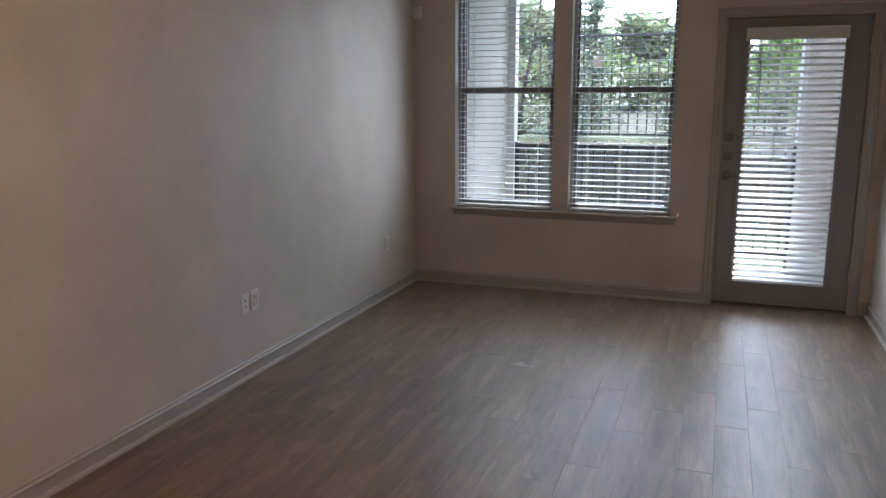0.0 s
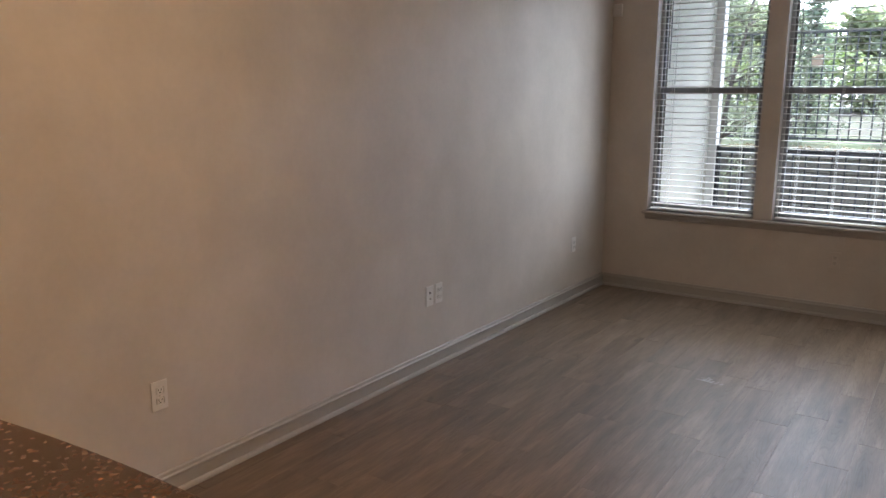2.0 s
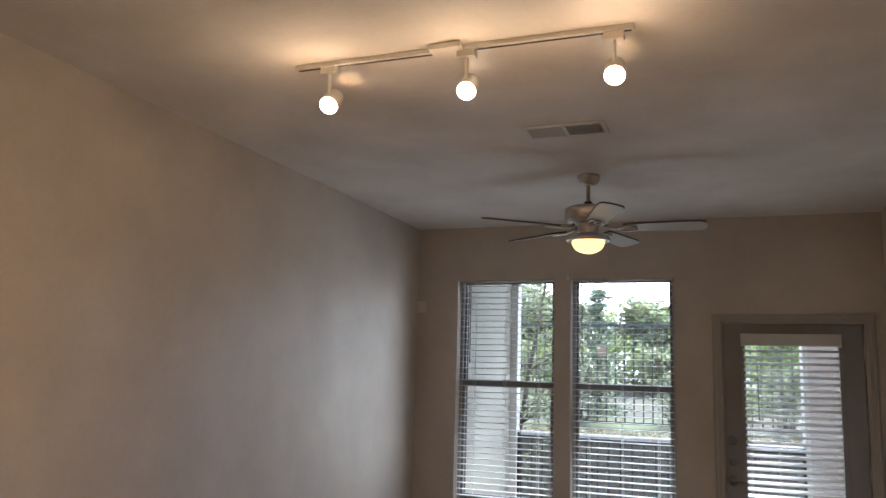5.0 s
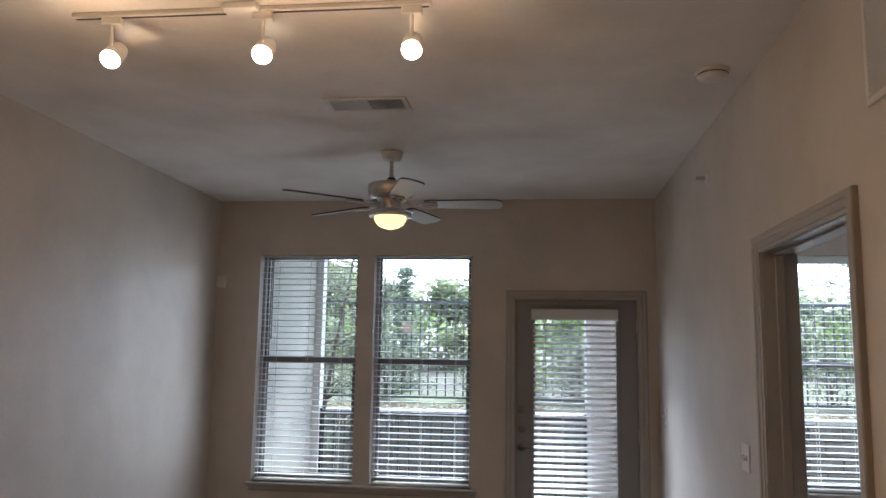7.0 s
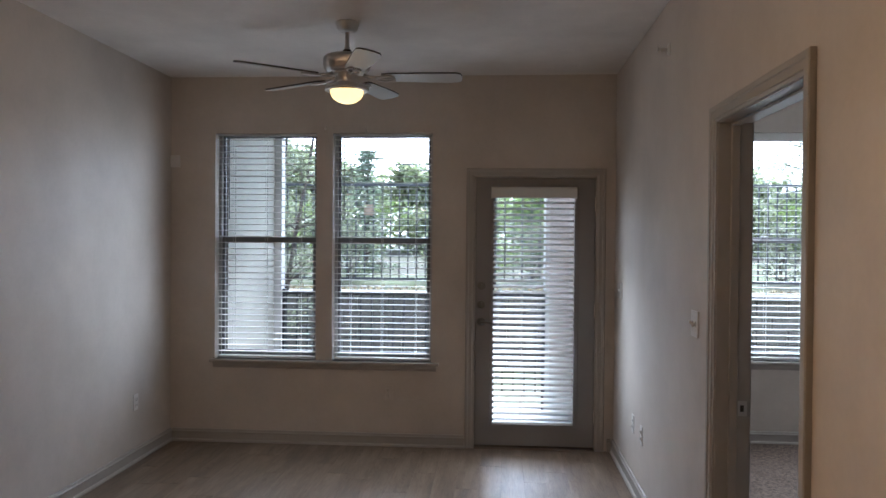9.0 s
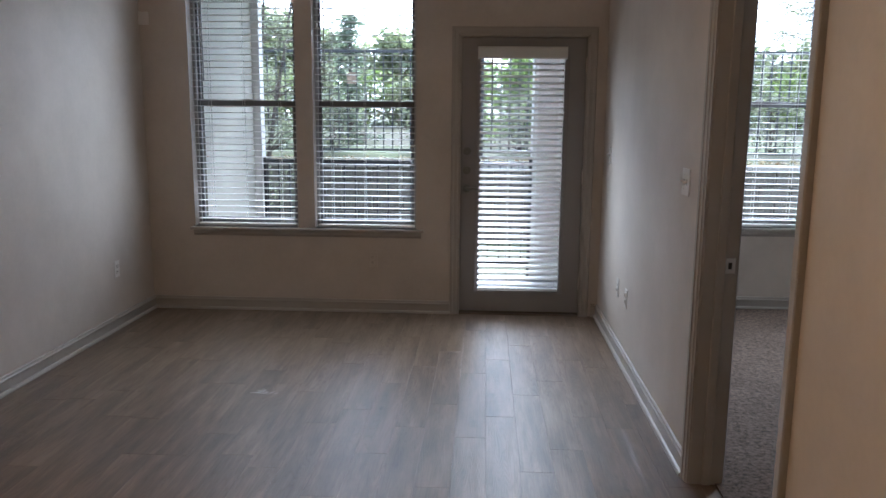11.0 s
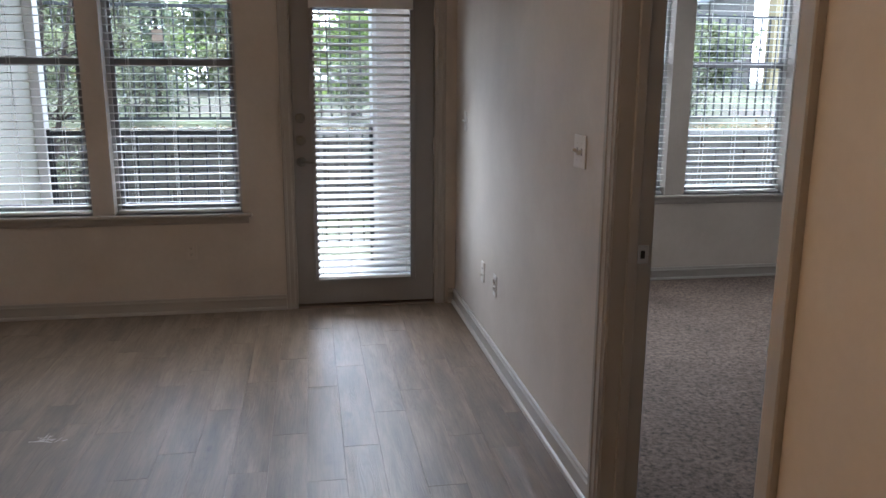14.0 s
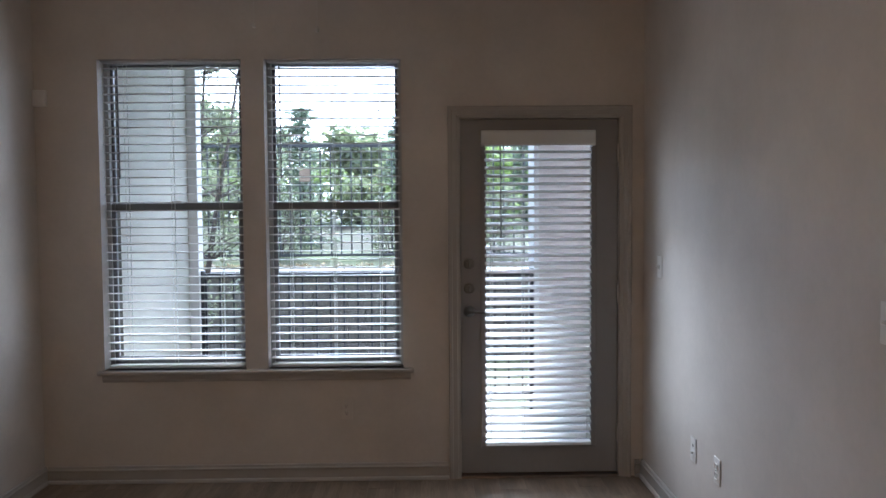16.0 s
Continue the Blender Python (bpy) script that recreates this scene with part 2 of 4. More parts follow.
# Haze put into oak, pine and far leaf colours: lighter, greyer, palest far off.
LEAF_OAK = leaf_mat("dark_leaf", (0.095, 0.108, 0.080), (0.25, 0.265, 0.195))
LEAF_PINE = leaf_mat("needle_leaf", (0.11, 0.14, 0.115), (0.21, 0.245, 0.185))
LEAF_FAR = leaf_mat("hazed_pale_leaf", (0.16, 0.19, 0.12), (0.30, 0.32, 0.20))
LEAF_BRIGHT = leaf_mat("bright_leaf", (0.11, 0.16, 0.05), (0.25, 0.31, 0.11))


SCUFF = material("pale_scuff", (0.5, 0.46, 0.42), 0.7)


# ---- mesh helpers ----
def bm_box(x0, x1, y0, y1, z0, z1, bevel=0.0, seg=2, bm=None):
    own = bmesh.new()
    r = bmesh.ops.create_cube(own, size=1.0)
    for v in r["verts"]:
        v.co = Vector(((x0 + x1) / 2 + v.co.x * (x1 - x0), (y0 + y1) / 2 + v.co.y * (y1 - y0), (z0 + z1) / 2 + v.co.z * (z1 - z0)))
    if bevel > 0:
        bmesh.ops.bevel(own, geom=own.edges[:], offset=bevel, segments=seg, profile=0.5, affect="EDGES")
    return join(bm, own)


def join(bm, own):
    if bm is None:
        return own
    tmp = bpy.data.meshes.new("tmp")
    own.to_mesh(tmp)
    own.free()
    bm.from_mesh(tmp)
    bpy.data.meshes.remove(tmp)
    return bm


def bm_lathe(profile, seg=32, axis=None, bm=None):
    """A turned solid from (radius, height) pairs, about z or the given pose's z."""
    own = bmesh.new()
    rings = []
    for r, z in profile:
        if r < 1e-5:
            rings.append([own.verts.new((0, 0, z))])
        else:
            rings.append([own.verts.new((r * math.cos(2 * math.pi * i / seg), r * math.sin(2 * math.pi * i / seg), z)) for i in range(seg)])
    for a, b in zip(rings, rings[1:]):
        for i in range(seg):
            j = (i + 1) % seg
            if len(a) == 1 and len(b) == 1:
                continue
            if len(a) == 1:
                own.faces.new((a[0], b[j], b[i]))
            elif len(b) == 1:
                own.faces.new((a[i], a[j], b[0]))
            else:
                own.faces.new((a[i], a[j], b[j], b[i]))
    bmesh.ops.recalc_face_normals(own, faces=own.faces[:])
    if axis is not None:
        own.transform(axis)
    return join(bm, own)


def bm_tube(points, radius, seg=8, bm=None):
    own = bmesh.new()
    rings = []
    pts = [Vector(p) for p in points]
    radii = radius if isinstance(radius, (list, tuple)) else [radius] * len(pts)
    for i, p in enumerate(pts):
        d = (pts[min(i + 1, len(pts) - 1)] - pts[max(i - 1, 0)]).normalized()
        side = d.cross(Vector((0.31, 0.2, 0.93)) if abs(d.z) < 0.9 else Vector((1, 0.1, 0))).normalized()
        up = d.cross(side)
        rings.append([own.verts.new(p + radii[i] * (math.cos(2 * math.pi * k / seg) * side + math.sin(2 * math.pi * k / seg) * up)) for k in range(seg)])
    for a, b in zip(rings, rings[1:]):
        for k in range(seg):
            own.faces.new((a[k], a[(k + 1) % seg], b[(k + 1) % seg], b[k]))
    own.faces.new(rings[0][::-1])
    own.faces.new(rings[-1])
    bmesh.ops.recalc_face_normals(own, faces=own.faces[:])
    return join(bm, own)


def bm_profile(outline, length_axis, a, b, bm=None):
    """Extrude a closed outline of (offset, height) pairs from a to b along x or y."""
    own = bmesh.new()
    make = (lambda o, h, s: (s, o, h)) if length_axis == "x" else (lambda o, h, s: (o, s, h))
    r0 = [own.verts.new(make(o, h, a)) for o, h in outline]
    r1 = [own.verts.new(make(o, h, b)) for o, h in outline]
    n = len(outline)
    for i in range(n):
        own.faces.new((r0[i], r0[(i + 1) % n], r1[(i + 1) % n], r1[i]))
    own.faces.new(r0[::-1])
    own.faces.new(r1)
    bmesh.ops.recalc_face_normals(own, faces=own.faces[:])
    return join(bm, own)


def mesh_of(name, bm, mat, smooth=False):
    me = bpy.data.meshes.new(name)
    bm.to_mesh(me)
    bm.free()
    me.materials.append(mat)
    if smooth:
        for p in me.polygons:
            p.use_smooth = True
    return me


def part(name, bm, mat, parent=None, label="", smooth=False):
    ob = new(name, mesh_of(name, bm, mat, smooth))
    ob.parent = parent
    if label:
        tagged(ob, label)
    return ob


def thing(name, label, category, at=(0, 0, 0), group="", kind=""):
    ob = new(name)
    ob.matrix_basis = Matrix.Translation(at)
    return tagged(ob, label, category, group, kind)


def structure(name, bm, mat, label, category):
    ob = part(name, bm, mat)
    return tagged(ob, label, category, "", "structure")


def bm_wall(axis, a0, a1, t0, t1, z0, z1, holes=()):
    """A wall along x or y, from a0 to a1, of thickness t0..t1, with rectangular holes (a, b, low, high)."""
    bm = bmesh.new()
    cuts = sorted({a0, a1, *[h[0] for h in holes], *[h[1] for h in holes]})
    for p, q in zip(cuts, cuts[1:]):
        mid = (p + q) / 2
        spans, low = [], z0
        for h in sorted([h for h in holes if h[0] < mid < h[1]], key=lambda h: h[2]):
            if h[2] > low:
                spans.append((low, h[2]))
            low = h[3]
        if low < z1:
            spans.append((low, z1))
        for s, e in spans:
            if axis == "x":
                bm_box(p, q, t0, t1, s, e, bm=bm)
            else:
                bm_box(t0, t1, p, q, s, e, bm=bm)
    bmesh.ops.remove_doubles(bm, verts=bm.verts[:], dist=1e-5)
    return bm


# ---- measures of the place ----
XL, XR, YW, ZC = -1.482, 1.920, 5.60, 2.813
XR2 = 2.045
YB = 5.96
YS = -3.2
XE = 5.7
DY0, DY1, DZ = 2.034, 2.905, 2.045
WIN = [(-1.131, -0.338), (-0.212, 0.552)]
WZ0, WZ1 = 0.641, 2.379
BWIN = [(2.75, 3.559), (3.712, 4.508)]
BWZ0, BWZ1 = 0.645, 2.43

# ---- structure ----
structure("wall_north", bm_wall("x", XL - 0.12, XR, YW, YW + 0.16, 0, ZC, [(a, b, WZ0, WZ1) for a, b in WIN] + [(0.861, 1.796, 0.0, 2.06)]), WALL,
          "greige painted drywall wall with two windows and a patio door", "wall")
structure("wall_west", bm_box(XL - 0.12, XL, YS, YW, 0, ZC), WALL, "plain greige painted drywall wall with outlets", "wall")
structure("wall_east", bm_wall("y", YS, YB + 0.16, XR, XR2, 0, ZC, [(DY0 - 0.02, DY1 + 0.02, 0, DZ + 0.02)]), WALL,
          "greige painted drywall wall with a bedroom doorway", "wall")
structure("wall_south", bm_box(XL - 0.12, XR, YS - 0.12, YS, 0, ZC), WALL, "plain greige painted wall closing the kitchen end", "wall")
structure("wall_bedroom_north", bm_wall("x", XR2, XE + 0.12, YB, YB + 0.16, 0, ZC, [(a, b, BWZ0, BWZ1) for a, b in BWIN]), WALL,
          "greige bedroom wall with a twin window", "wall")
structure("wall_bedroom_east", bm_box(XE, XE + 0.12, 0.4, YB, 0, ZC), WALL, "plain greige bedroom wall", "wall")
structure("wall_bedroom_south", bm_box(XR2, XE + 0.12, 0.28, 0.4, 0, ZC), WALL, "plain greige bedroom wall", "wall")
structure("ceiling", bm_box(XL - 0.12, XE + 0.12, YS - 0.12, YB + 0.16, ZC, ZC + 0.15), CEIL, "pale greige painted drywall ceiling", "ceiling")
floor = structure("floor", bm_box(XL - 0.12, XR2 - 0.02, YS - 0.12, YW + 0.1, -0.12, -0.006), DARK, "grey-brown wood-look plank floor with a soft sheen", "floor")
carpet = structure("floor_bedroom", bm_box(XR2 - 0.02, XE + 0.12, 0.28, YB + 0.1, -0.12, 0.006), CARPET, "grey-brown cut-pile bedroom carpet", "carpet")

# baseboards with a bead and a shoe moulding; offset d away from the wall
BASE = [(0, 0), (0.028, 0), (0.028, 0.008), (0.024, 0.016), (0.0145, 0.020), (0.0135, 0.066), (0.0165, 0.070), (0.0165, 0.077), (0.011, 0.083), (0.009, 0.093), (0.004, 0.097), (0, 0.097)]


def baseboard(axis, wall, side, a, b):
    out = [(wall + side * d, h) for d, h in BASE]
    return structure("baseboard", bm_profile(out, axis, a, b), TRIM, "taupe painted baseboard with a shoe moulding", "baseboard")


baseboard("y", XL, 1, YS, YW)
baseboard("x", YW, -1, XL + 0.02, 0.806)
baseboard("x", YW, -1, 1.871, XR - 0.02)
baseboard("y", XR, -1, DY1 + 0.068, YW)
baseboard("y", XR, -1, YS, DY0 - 0.068)
baseboard("x", YB, -1, XR2, XE)
baseboard("y", XE, -1, 0.4, YB)
baseboard("y", XR2, 1, DY1 + 0.068, YB)


# ---- doorway to the bedroom ----
def casing_outline(d0, w, side):
    """Stepped casing section: across its width, depth from the wall."""
    return [(0, 0), (0, 0.009), (w * 0.18, 0.012), (w * 0.22, 0.016), (w * 0.62, 0.017), (w * 0.68, 0.021), (w * 0.94, 0.022), (w, 0.018), (w, 0)]


def bm_casing_y(wall, side, inner_a, inner_b, top, w=0.065):
    """Door casing on a wall at x = wall: two legs and a head."""
    bm = bmesh.new()
    sec = casing_outline(0, w, side)
    for s, edge in ((-1, inner_a), (1, inner_b)):
        own = bmesh.new()
        r0 = [own.verts.new((wall + side * d, edge + s * o, 0)) for o, d in sec]
        r1 = [own.verts.new((wall + side * d, edge + s * o, top + o)) for o, d in sec]
        n = len(sec)
        for i in range(n):
            own.faces.new((r0[i], r0[(i + 1) % n], r1[(i + 1) % n], r1[i]))
        own.faces.new(r0)
        own.faces.new(r1)
        bmesh.ops.recalc_face_normals(own, faces=own.faces[:])
        join(bm, own)
    own = bmesh.new()
    r0 = [own.verts.new((wall + side * d, inner_a - o, top + o)) for o, d in sec]
    r1 = [own.verts.new((wall + side * d, inner_b + o, top + o)) for o, d in sec]
    n = len(sec)
    for i in range(n):
        own.faces.new((r0[i], r0[(i + 1) % n], r1[(i + 1) % n], r1[i]))
    bmesh.ops.recalc_face_normals(own, faces=own.faces[:])
    return join(bm, own)


def bm_jamb_y(x0, x1, a, b, top, t=0.02):
    bm = bm_box(x0, x1, a - t, a, 0, top)
    bm_box(x0, x1, b, b + t, 0, top, bm=bm)
    bm_box(x0, x1, a - t, b + t, top, top + t, bm=bm)
    mid = x1 - 0.045
    for lo, hi in ((a, a + 0.011), (b - 0.011, b)):
        bm_box(mid - 0.035, mid, lo, hi, 0, top, 0.003, 1, bm)
    bm_box(mid - 0.035, mid, a, b, top - 0.011, top, 0.003, 1, bm)
    return bm


doorway = tagged(new("door_1"), "taupe painted bedroom doorway frame, standing open", "doorway", "", "structure")
part("jamb", bm_jamb_y(XR - 0.002, XR2 + 0.002, DY0, DY1, DZ), TRIM, doorway)
part("casing", bm_casing_y(XR, -1, DY0 - 0.004, DY1 + 0.004, DZ + 0.004), TRIM, doorway)
part("casing", bm_casing_y(XR2, 1, DY0 - 0.004, DY1 + 0.004, DZ + 0.004), TRIM, doorway)
sp = part("strike_plate", bm_box(XR2 - 0.040, XR2 - 0.004, DY1 - 0.0025, DY1, 0.885, 0.945, 0.001, 1), NICKEL, doorway, "nickel strike plate")
part("latch_hole", bm_box(XR2 - 0.031, XR2 - 0.017, DY1 - 0.0032, DY1 - 0.001, 0.902, 0.928), DARK, sp)


# ---- windows ----
def window(name, x0, x1, z0, z1, y_in, depth=0.16):
    """A single-hung unit set at the outer side of the reveal."""
    w = tagged(new(name), "grey vinyl single-hung window with a meeting rail", "window", "", "structure")
    ya, yb = y_in + depth - 0.075, y_in + depth - 0.01
    f = 0.024
    bm = bm_box(x0, x0 + f, ya, yb, z0, z1, 0.003, 1)
    bm_box(x1 - f, x1, ya, yb, z0, z1, 0.003, 1, bm)
    bm_box(x0 + f, x1 - f, ya, yb, z0, z0 + f, 0.003, 1, bm)
    bm_box(x0 + f, x1 - f, ya, yb, z1 - 0.010, z1, 0.003, 1, bm)
    part("frame", bm, VINYL, w)
    zm = z0 + (z1 - z0) * 0.529
    s = 0.024
    for nm, lo, hi, off, side in (("lower_sash", z0 + f, zm + 0.022, 0.0, s), ("upper_sash", zm - 0.022, z1 - 0.010, 0.026, s * 0.75)):
        y0, y1 = ya + 0.006 + off, ya + 0.03 + off
        rail = 0.045
        top = rail if nm == "lower_sash" else 0.010
        bot = 0.04 if nm == "lower_sash" else rail
        bm = bm_box(x0 + f, x0 + f + side, y0, y1, lo, hi, 0.003, 1)
        bm_box(x1 - f - side, x1 - f, y0, y1, lo, hi, 0.003, 1, bm)
        bm_box(x0 + f + side, x1 - f - side, y0, y1, lo, lo + bot, 0.003, 1, bm)
        bm_box(x0 + f + side, x1 - f - side, y0, y1, hi - top, hi, 0.003, 1, bm)
        sash = part(nm, bm, SASH, w)
        pane = part("pane", bm_box(x0 + f + side - 0.004, x1 - f - side + 0.004, y0 + 0.010, y0 + 0.014, lo + bot - 0.004, hi - top + 0.004), GLASS, sash, "clear glass pane")
        pane.visible_shadow = False
    xm = (x0 + x1) / 2
    part("sash_lock", bm_box(xm - 0.03, xm + 0.03, ya - 0.004, ya + 0.008, zm + 0.02, zm + 0.034, 0.004, 2), VINYL, w)
    return w


def sill(x0, x1, y_in, z):
    s = tagged(new("window_sill"), "taupe painted window stool with an apron below", "window sill", "", "structure")
    part("stool", bm_box(x0, x1, y_in - 0.045, y_in + 0.085, z - 0.022, z, 0.006, 3), TRIM, s)
    part("apron", bm_profile([(y_in, z - 0.022), (y_in - 0.018, z - 0.022), (y_in - 0.017, z - 0.05), (y_in - 0.010, z - 0.066), (y_in, z - 0.068)], "x", x0 + 0.02, x1 - 0.02), TRIM, s)
    return s


def slat_mesh(length, width=0.05, thick=0.0034, crown=0.0024):
    """One faux-wood slat, slightly crowned, centred on its middle and lying flat along x."""
    bm = bmesh.new()
    n = 4
    rows = []
    for end in (-length / 2, length / 2):
        top = [bm.verts.new((end, -width / 2 + width * i / n, crown * (1 - (2 * i / n - 1) ** 2) + thick / 2)) for i in range(n + 1)]
        low = [bm.verts.new((end, -width / 2 + width * i / n, crown * (1 - (2 * i / n - 1) ** 2) - thick / 2)) for i in range(n, -1, -1)]
        rows.append(top + low)
    m = len(rows[0])
    for i in range(m):
        bm.faces.new((rows[0][i], rows[0][(i + 1) % m], rows[1][(i + 1) % m], rows[1][i]))
    bm.faces.new(rows[0][::-1])
    bm.faces.new(rows[1])
    bmesh.ops.recalc_face_normals(bm, faces=bm.faces[:])
    return mesh_of("slat", bm, BLIND)


def blind(label, x0, x1, z0, z1, y, pitch, tilt, cords, wand_x, wand_len, valance=None, head=0.012):
    """Horizontal blind: head rail, slats, bottom rail, ladder cords and a tilt wand. tilt: degrees, room edge down."""
    b = thing("window_blind", label, "blind", (x0, y, z0), "white horizontal blinds")
    inv = Matrix.Translation((-x0, -y, -z0))

    def p(name, bm, mat, label=""):
        bm.transform(inv)
        return part(name, bm, mat, b, label)

    p("head_rail", bm_box(x0 + 0.004, x1 - 0.004, y - 0.026, y + 0.028, z1 - head, z1 - 0.002, 0.003, 1), BLIND)
    if valance:
        vx0, vx1, vz0, vz1, vy0, vy1 = valance
        p("valance", bm_profile([(vy0 + 0.004, vz0), (vy0, vz0 + 0.006), (vy0, vz1 - 0.012), (vy0 + 0.006, vz1), (vy0 + 0.016, vz1), (vy0 + 0.016, vz0)], "x", vx0, vx1), BLIND, "white crown valance")
        p("valance_return", bm_box(vx0, vx0 + 0.012, vy0 + 0.0165, vy1, vz0, vz1, 0.002, 1), BLIND)
        p("valance_return", bm_box(vx1 - 0.012, vx1, vy0 + 0.0165, vy1, vz0, vz1, 0.002, 1), BLIND)
    p("bottom_rail", bm_box(x0 + 0.008, x1 - 0.008, y - 0.026, y + 0.026, z0 + 0.001, z0 + 0.020, 0.005, 2), BLIND)
    me = slat_mesh(x1 - x0 - 0.016)
    z = z0 + 0.024 + pitch * 0.6
    rng = random.Random(int(x0 * 1000) + 7)
    while z < z1 - head - 0.012:
        s = new("slat", me)
        s.parent = b
        s.matrix_basis = inv @ pose((x0 + x1) / 2 + rng.uniform(-0.0012, 0.0012), y, z, tilt + rng.uniform(-0.6, 0.6), rng.uniform(-0.1, 0.1), 0)
        z += pitch
    for c in cords:
        bm = bmesh.new()
        for dy in (-0.026, 0.026):
            bm_tube([(c, y + dy, z1 - head), (c, y + dy, z0 + 0.03)], 0.0011, 5, bm)
        bm_tube([(c + 0.012, y - 0.003, z1 - head), (c + 0.012, y - 0.003, z0 + 0.03)], 0.0012, 5, bm)
        p("ladder_cord", bm, CORD, "white ladder cord")
    if wand_len:
        bm = bm_tube([(wand_x, y - 0.035, z1 - 0.03), (wand_x + 0.004, y - 0.037, z1 - wand_len)], 0.0042, 8)
        bm_lathe([(0, 0), (0.006, 0.003), (0.006, 0.02), (0.004, 0.03), (0, 0.03)], 10, Matrix.Translation((wand_x + 0.004, y - 0.037, z1 - wand_len - 0.02)), bm)
        p("tilt_wand", bm, WAND, "dark clear plastic tilt wand")
    return b


for i, (a, b) in enumerate(WIN):
    window("window_%d" % (i + 1), a, b, WZ0, WZ1, YW)
    L = b - a
    blind("white faux-wood horizontal blind lowered and open in the window", a + 0.006, b - 0.006, WZ0 + 0.004, WZ1, YW + 0.048, 0.0468, 0.5,
          [a + L * 0.17, a + L * 0.49, a + L * 0.83], a + 0.105 if i == 0 else a + 0.085, 0.64)
sill(-1.160, 0.612, YW, WZ0)
for i, (a, b) in enumerate(BWIN):
    window("window_%d" % (i + 3), a, b, BWZ0, BWZ1, YB)
    L = b - a
    blind("white faux-wood horizontal blind lowered over the bedroom window", a + 0.006, b - 0.006, BWZ0 + 0.004, BWZ1, YB + 0.048, 0.0468, 1.5,
          [a + L * 0.17, a + L * 0.49, a + L * 0.83], a + 0.1, 0.6, (a + 0.004, b - 0.004, BWZ1 - 0.07, BWZ1 - 0.002, YB + 0.004, YB + 0.07))
sill(BWIN[0][0] - 0.05, BWIN[1][1] + 0.05, YB, BWZ0)


# ---- patio door ----
def patio_door():
    fr = tagged(new("door_2"), "grey-taupe painted frame and casing of the patio door", "door frame", "", "structure")
    y0, y1 = YW - 0.002, YW + 0.15
    bm = bm_box(0.861, 0.879, y0, y1, 0, 2.06)
    bm_box(1.778, 1.796, y0, y1, 0, 2.06, bm=bm)
    bm_box(0.879, 1.778, y0, y1, 2.045, 2.06, bm=bm)
    bm_box(0.879, 0.898, YW + 0.0635, YW + 0.09, 0.02, 2.045, bm=bm)
    bm_box(1.759, 1.778, YW + 0.0635, YW + 0.09, 0.02, 2.045, bm=bm)
    bm_box(0.898, 1.759, YW + 0.0635, YW + 0.09, 2.028, 2.045, bm=bm)
    part("jamb", bm, TRIM, fr)
    bm = bmesh.new()
    w = 0.062
    sec = casing_outline(0, w, 1)
    n = len(sec)
    for s, edge in ((-1, 0.872), (1, 1.786)):
        own = bmesh.new()
        r0 = [own.verts.new((edge + s * o, YW - d, 0)) for o, d in sec]
        r1 = [own.verts.new((edge + s * o, YW - d, 2.05 + o)) for o, d in sec]
        for i in range(n):
            own.faces.new((r0[i], r0[(i + 1) % n], r1[(i + 1) % n], r1[i]))
        own.faces.new(r0)
        bmesh.ops.recalc_face_normals(own, faces=own.faces[:])
        join(bm, own)
    own = bmesh.new()
    r0 = [own.verts.new((0.872 - o, YW - d, 2.05 + o)) for o, d in sec]
    r1 = [own.verts.new((1.786 + o, YW - d, 2.05 + o)) for o, d in sec]
    for i in range(n):
        own.faces.new((r0[i], r0[(i + 1) % n], r1[(i + 1) % n], r1[i]))
    bmesh.ops.recalc_face_normals(own, faces=own.faces[:])
    join(bm, own)
    part("casing", bm, TRIM, fr)
    part("threshold", bm_profile([(YW - 0.02, -0.005), (YW - 0.01, 0.012), (YW + 0.03, 0.02), (YW + 0.15, 0.012), (YW + 0.15, -0.005)], "x", 0.880, 1.777), BRONZE, fr, "bronze metal door threshold")

    d = thing("patio_door", "grey painted patio door with a full glass lite, closed", "door", (0.881, YW + 0.02, 0.022))
    inv = Matrix.Translation((-0.881, -YW - 0.02, -0.022))
    yl0, yl1 = YW + 0.018, YW + 0.062
    gx0, gx1, gz0, gz1 = 1.021, 1.626, 0.20, 1.915
    bm = bm_wall("x", 0.882, 1.775, yl0, yl1, 0.022, 2.042, [(gx0, gx1, gz0, gz1)])
    bm.transform(inv)
    leaf = part("leaf", bm, DOORP, d)
    f = 0.028
    bm = bmesh.new()
    for x0, x1, z0, z1 in ((gx0 - f, gx0 + 0.006, gz0 - f, gz1 + f), (gx1 - 0.006, gx1 + f, gz0 - f, gz1 + f), (gx0 + 0.006, gx1 - 0.006, gz0 - f, gz0 + 0.006), (gx0 + 0.006, gx1 - 0.006, gz1 - 0.006, gz1 + f)):
        bm_box(x0, x1, yl0 - 0.009, yl0 + 0.004, z0, z1, 0.004, 2, bm)
    bm.transform(inv)
    part("lite_frame", bm, DOORP, leaf)
    bm = bm_box(gx0, gx1, yl0 + 0.018, yl0 + 0.024, gz0, gz1)
    bm.transform(inv)
    pane = part("pane", bm, GLASS, leaf, "clear glass pane")
    pane.visible_shadow = False
    # lever set and two deadbolts
    hx = 0.928
    for z in (1.088, 1.228):
        bm = bm_lathe([(0, 0), (0.030, 0), (0.030, 0.006), (0.026, 0.012), (0.012, 0.014), (0, 0.014)], 24, pose(hx, yl0, z, 90))
        bm_box(hx - 0.005, hx + 0.005, yl0 - 0.032, yl0 - 0.012, z - 0.017, z + 0.017, 0.003, 2, bm)
        bm.transform(inv)
        part("deadbolt", bm, SATIN, d, "nickel thumb-turn deadbolt")
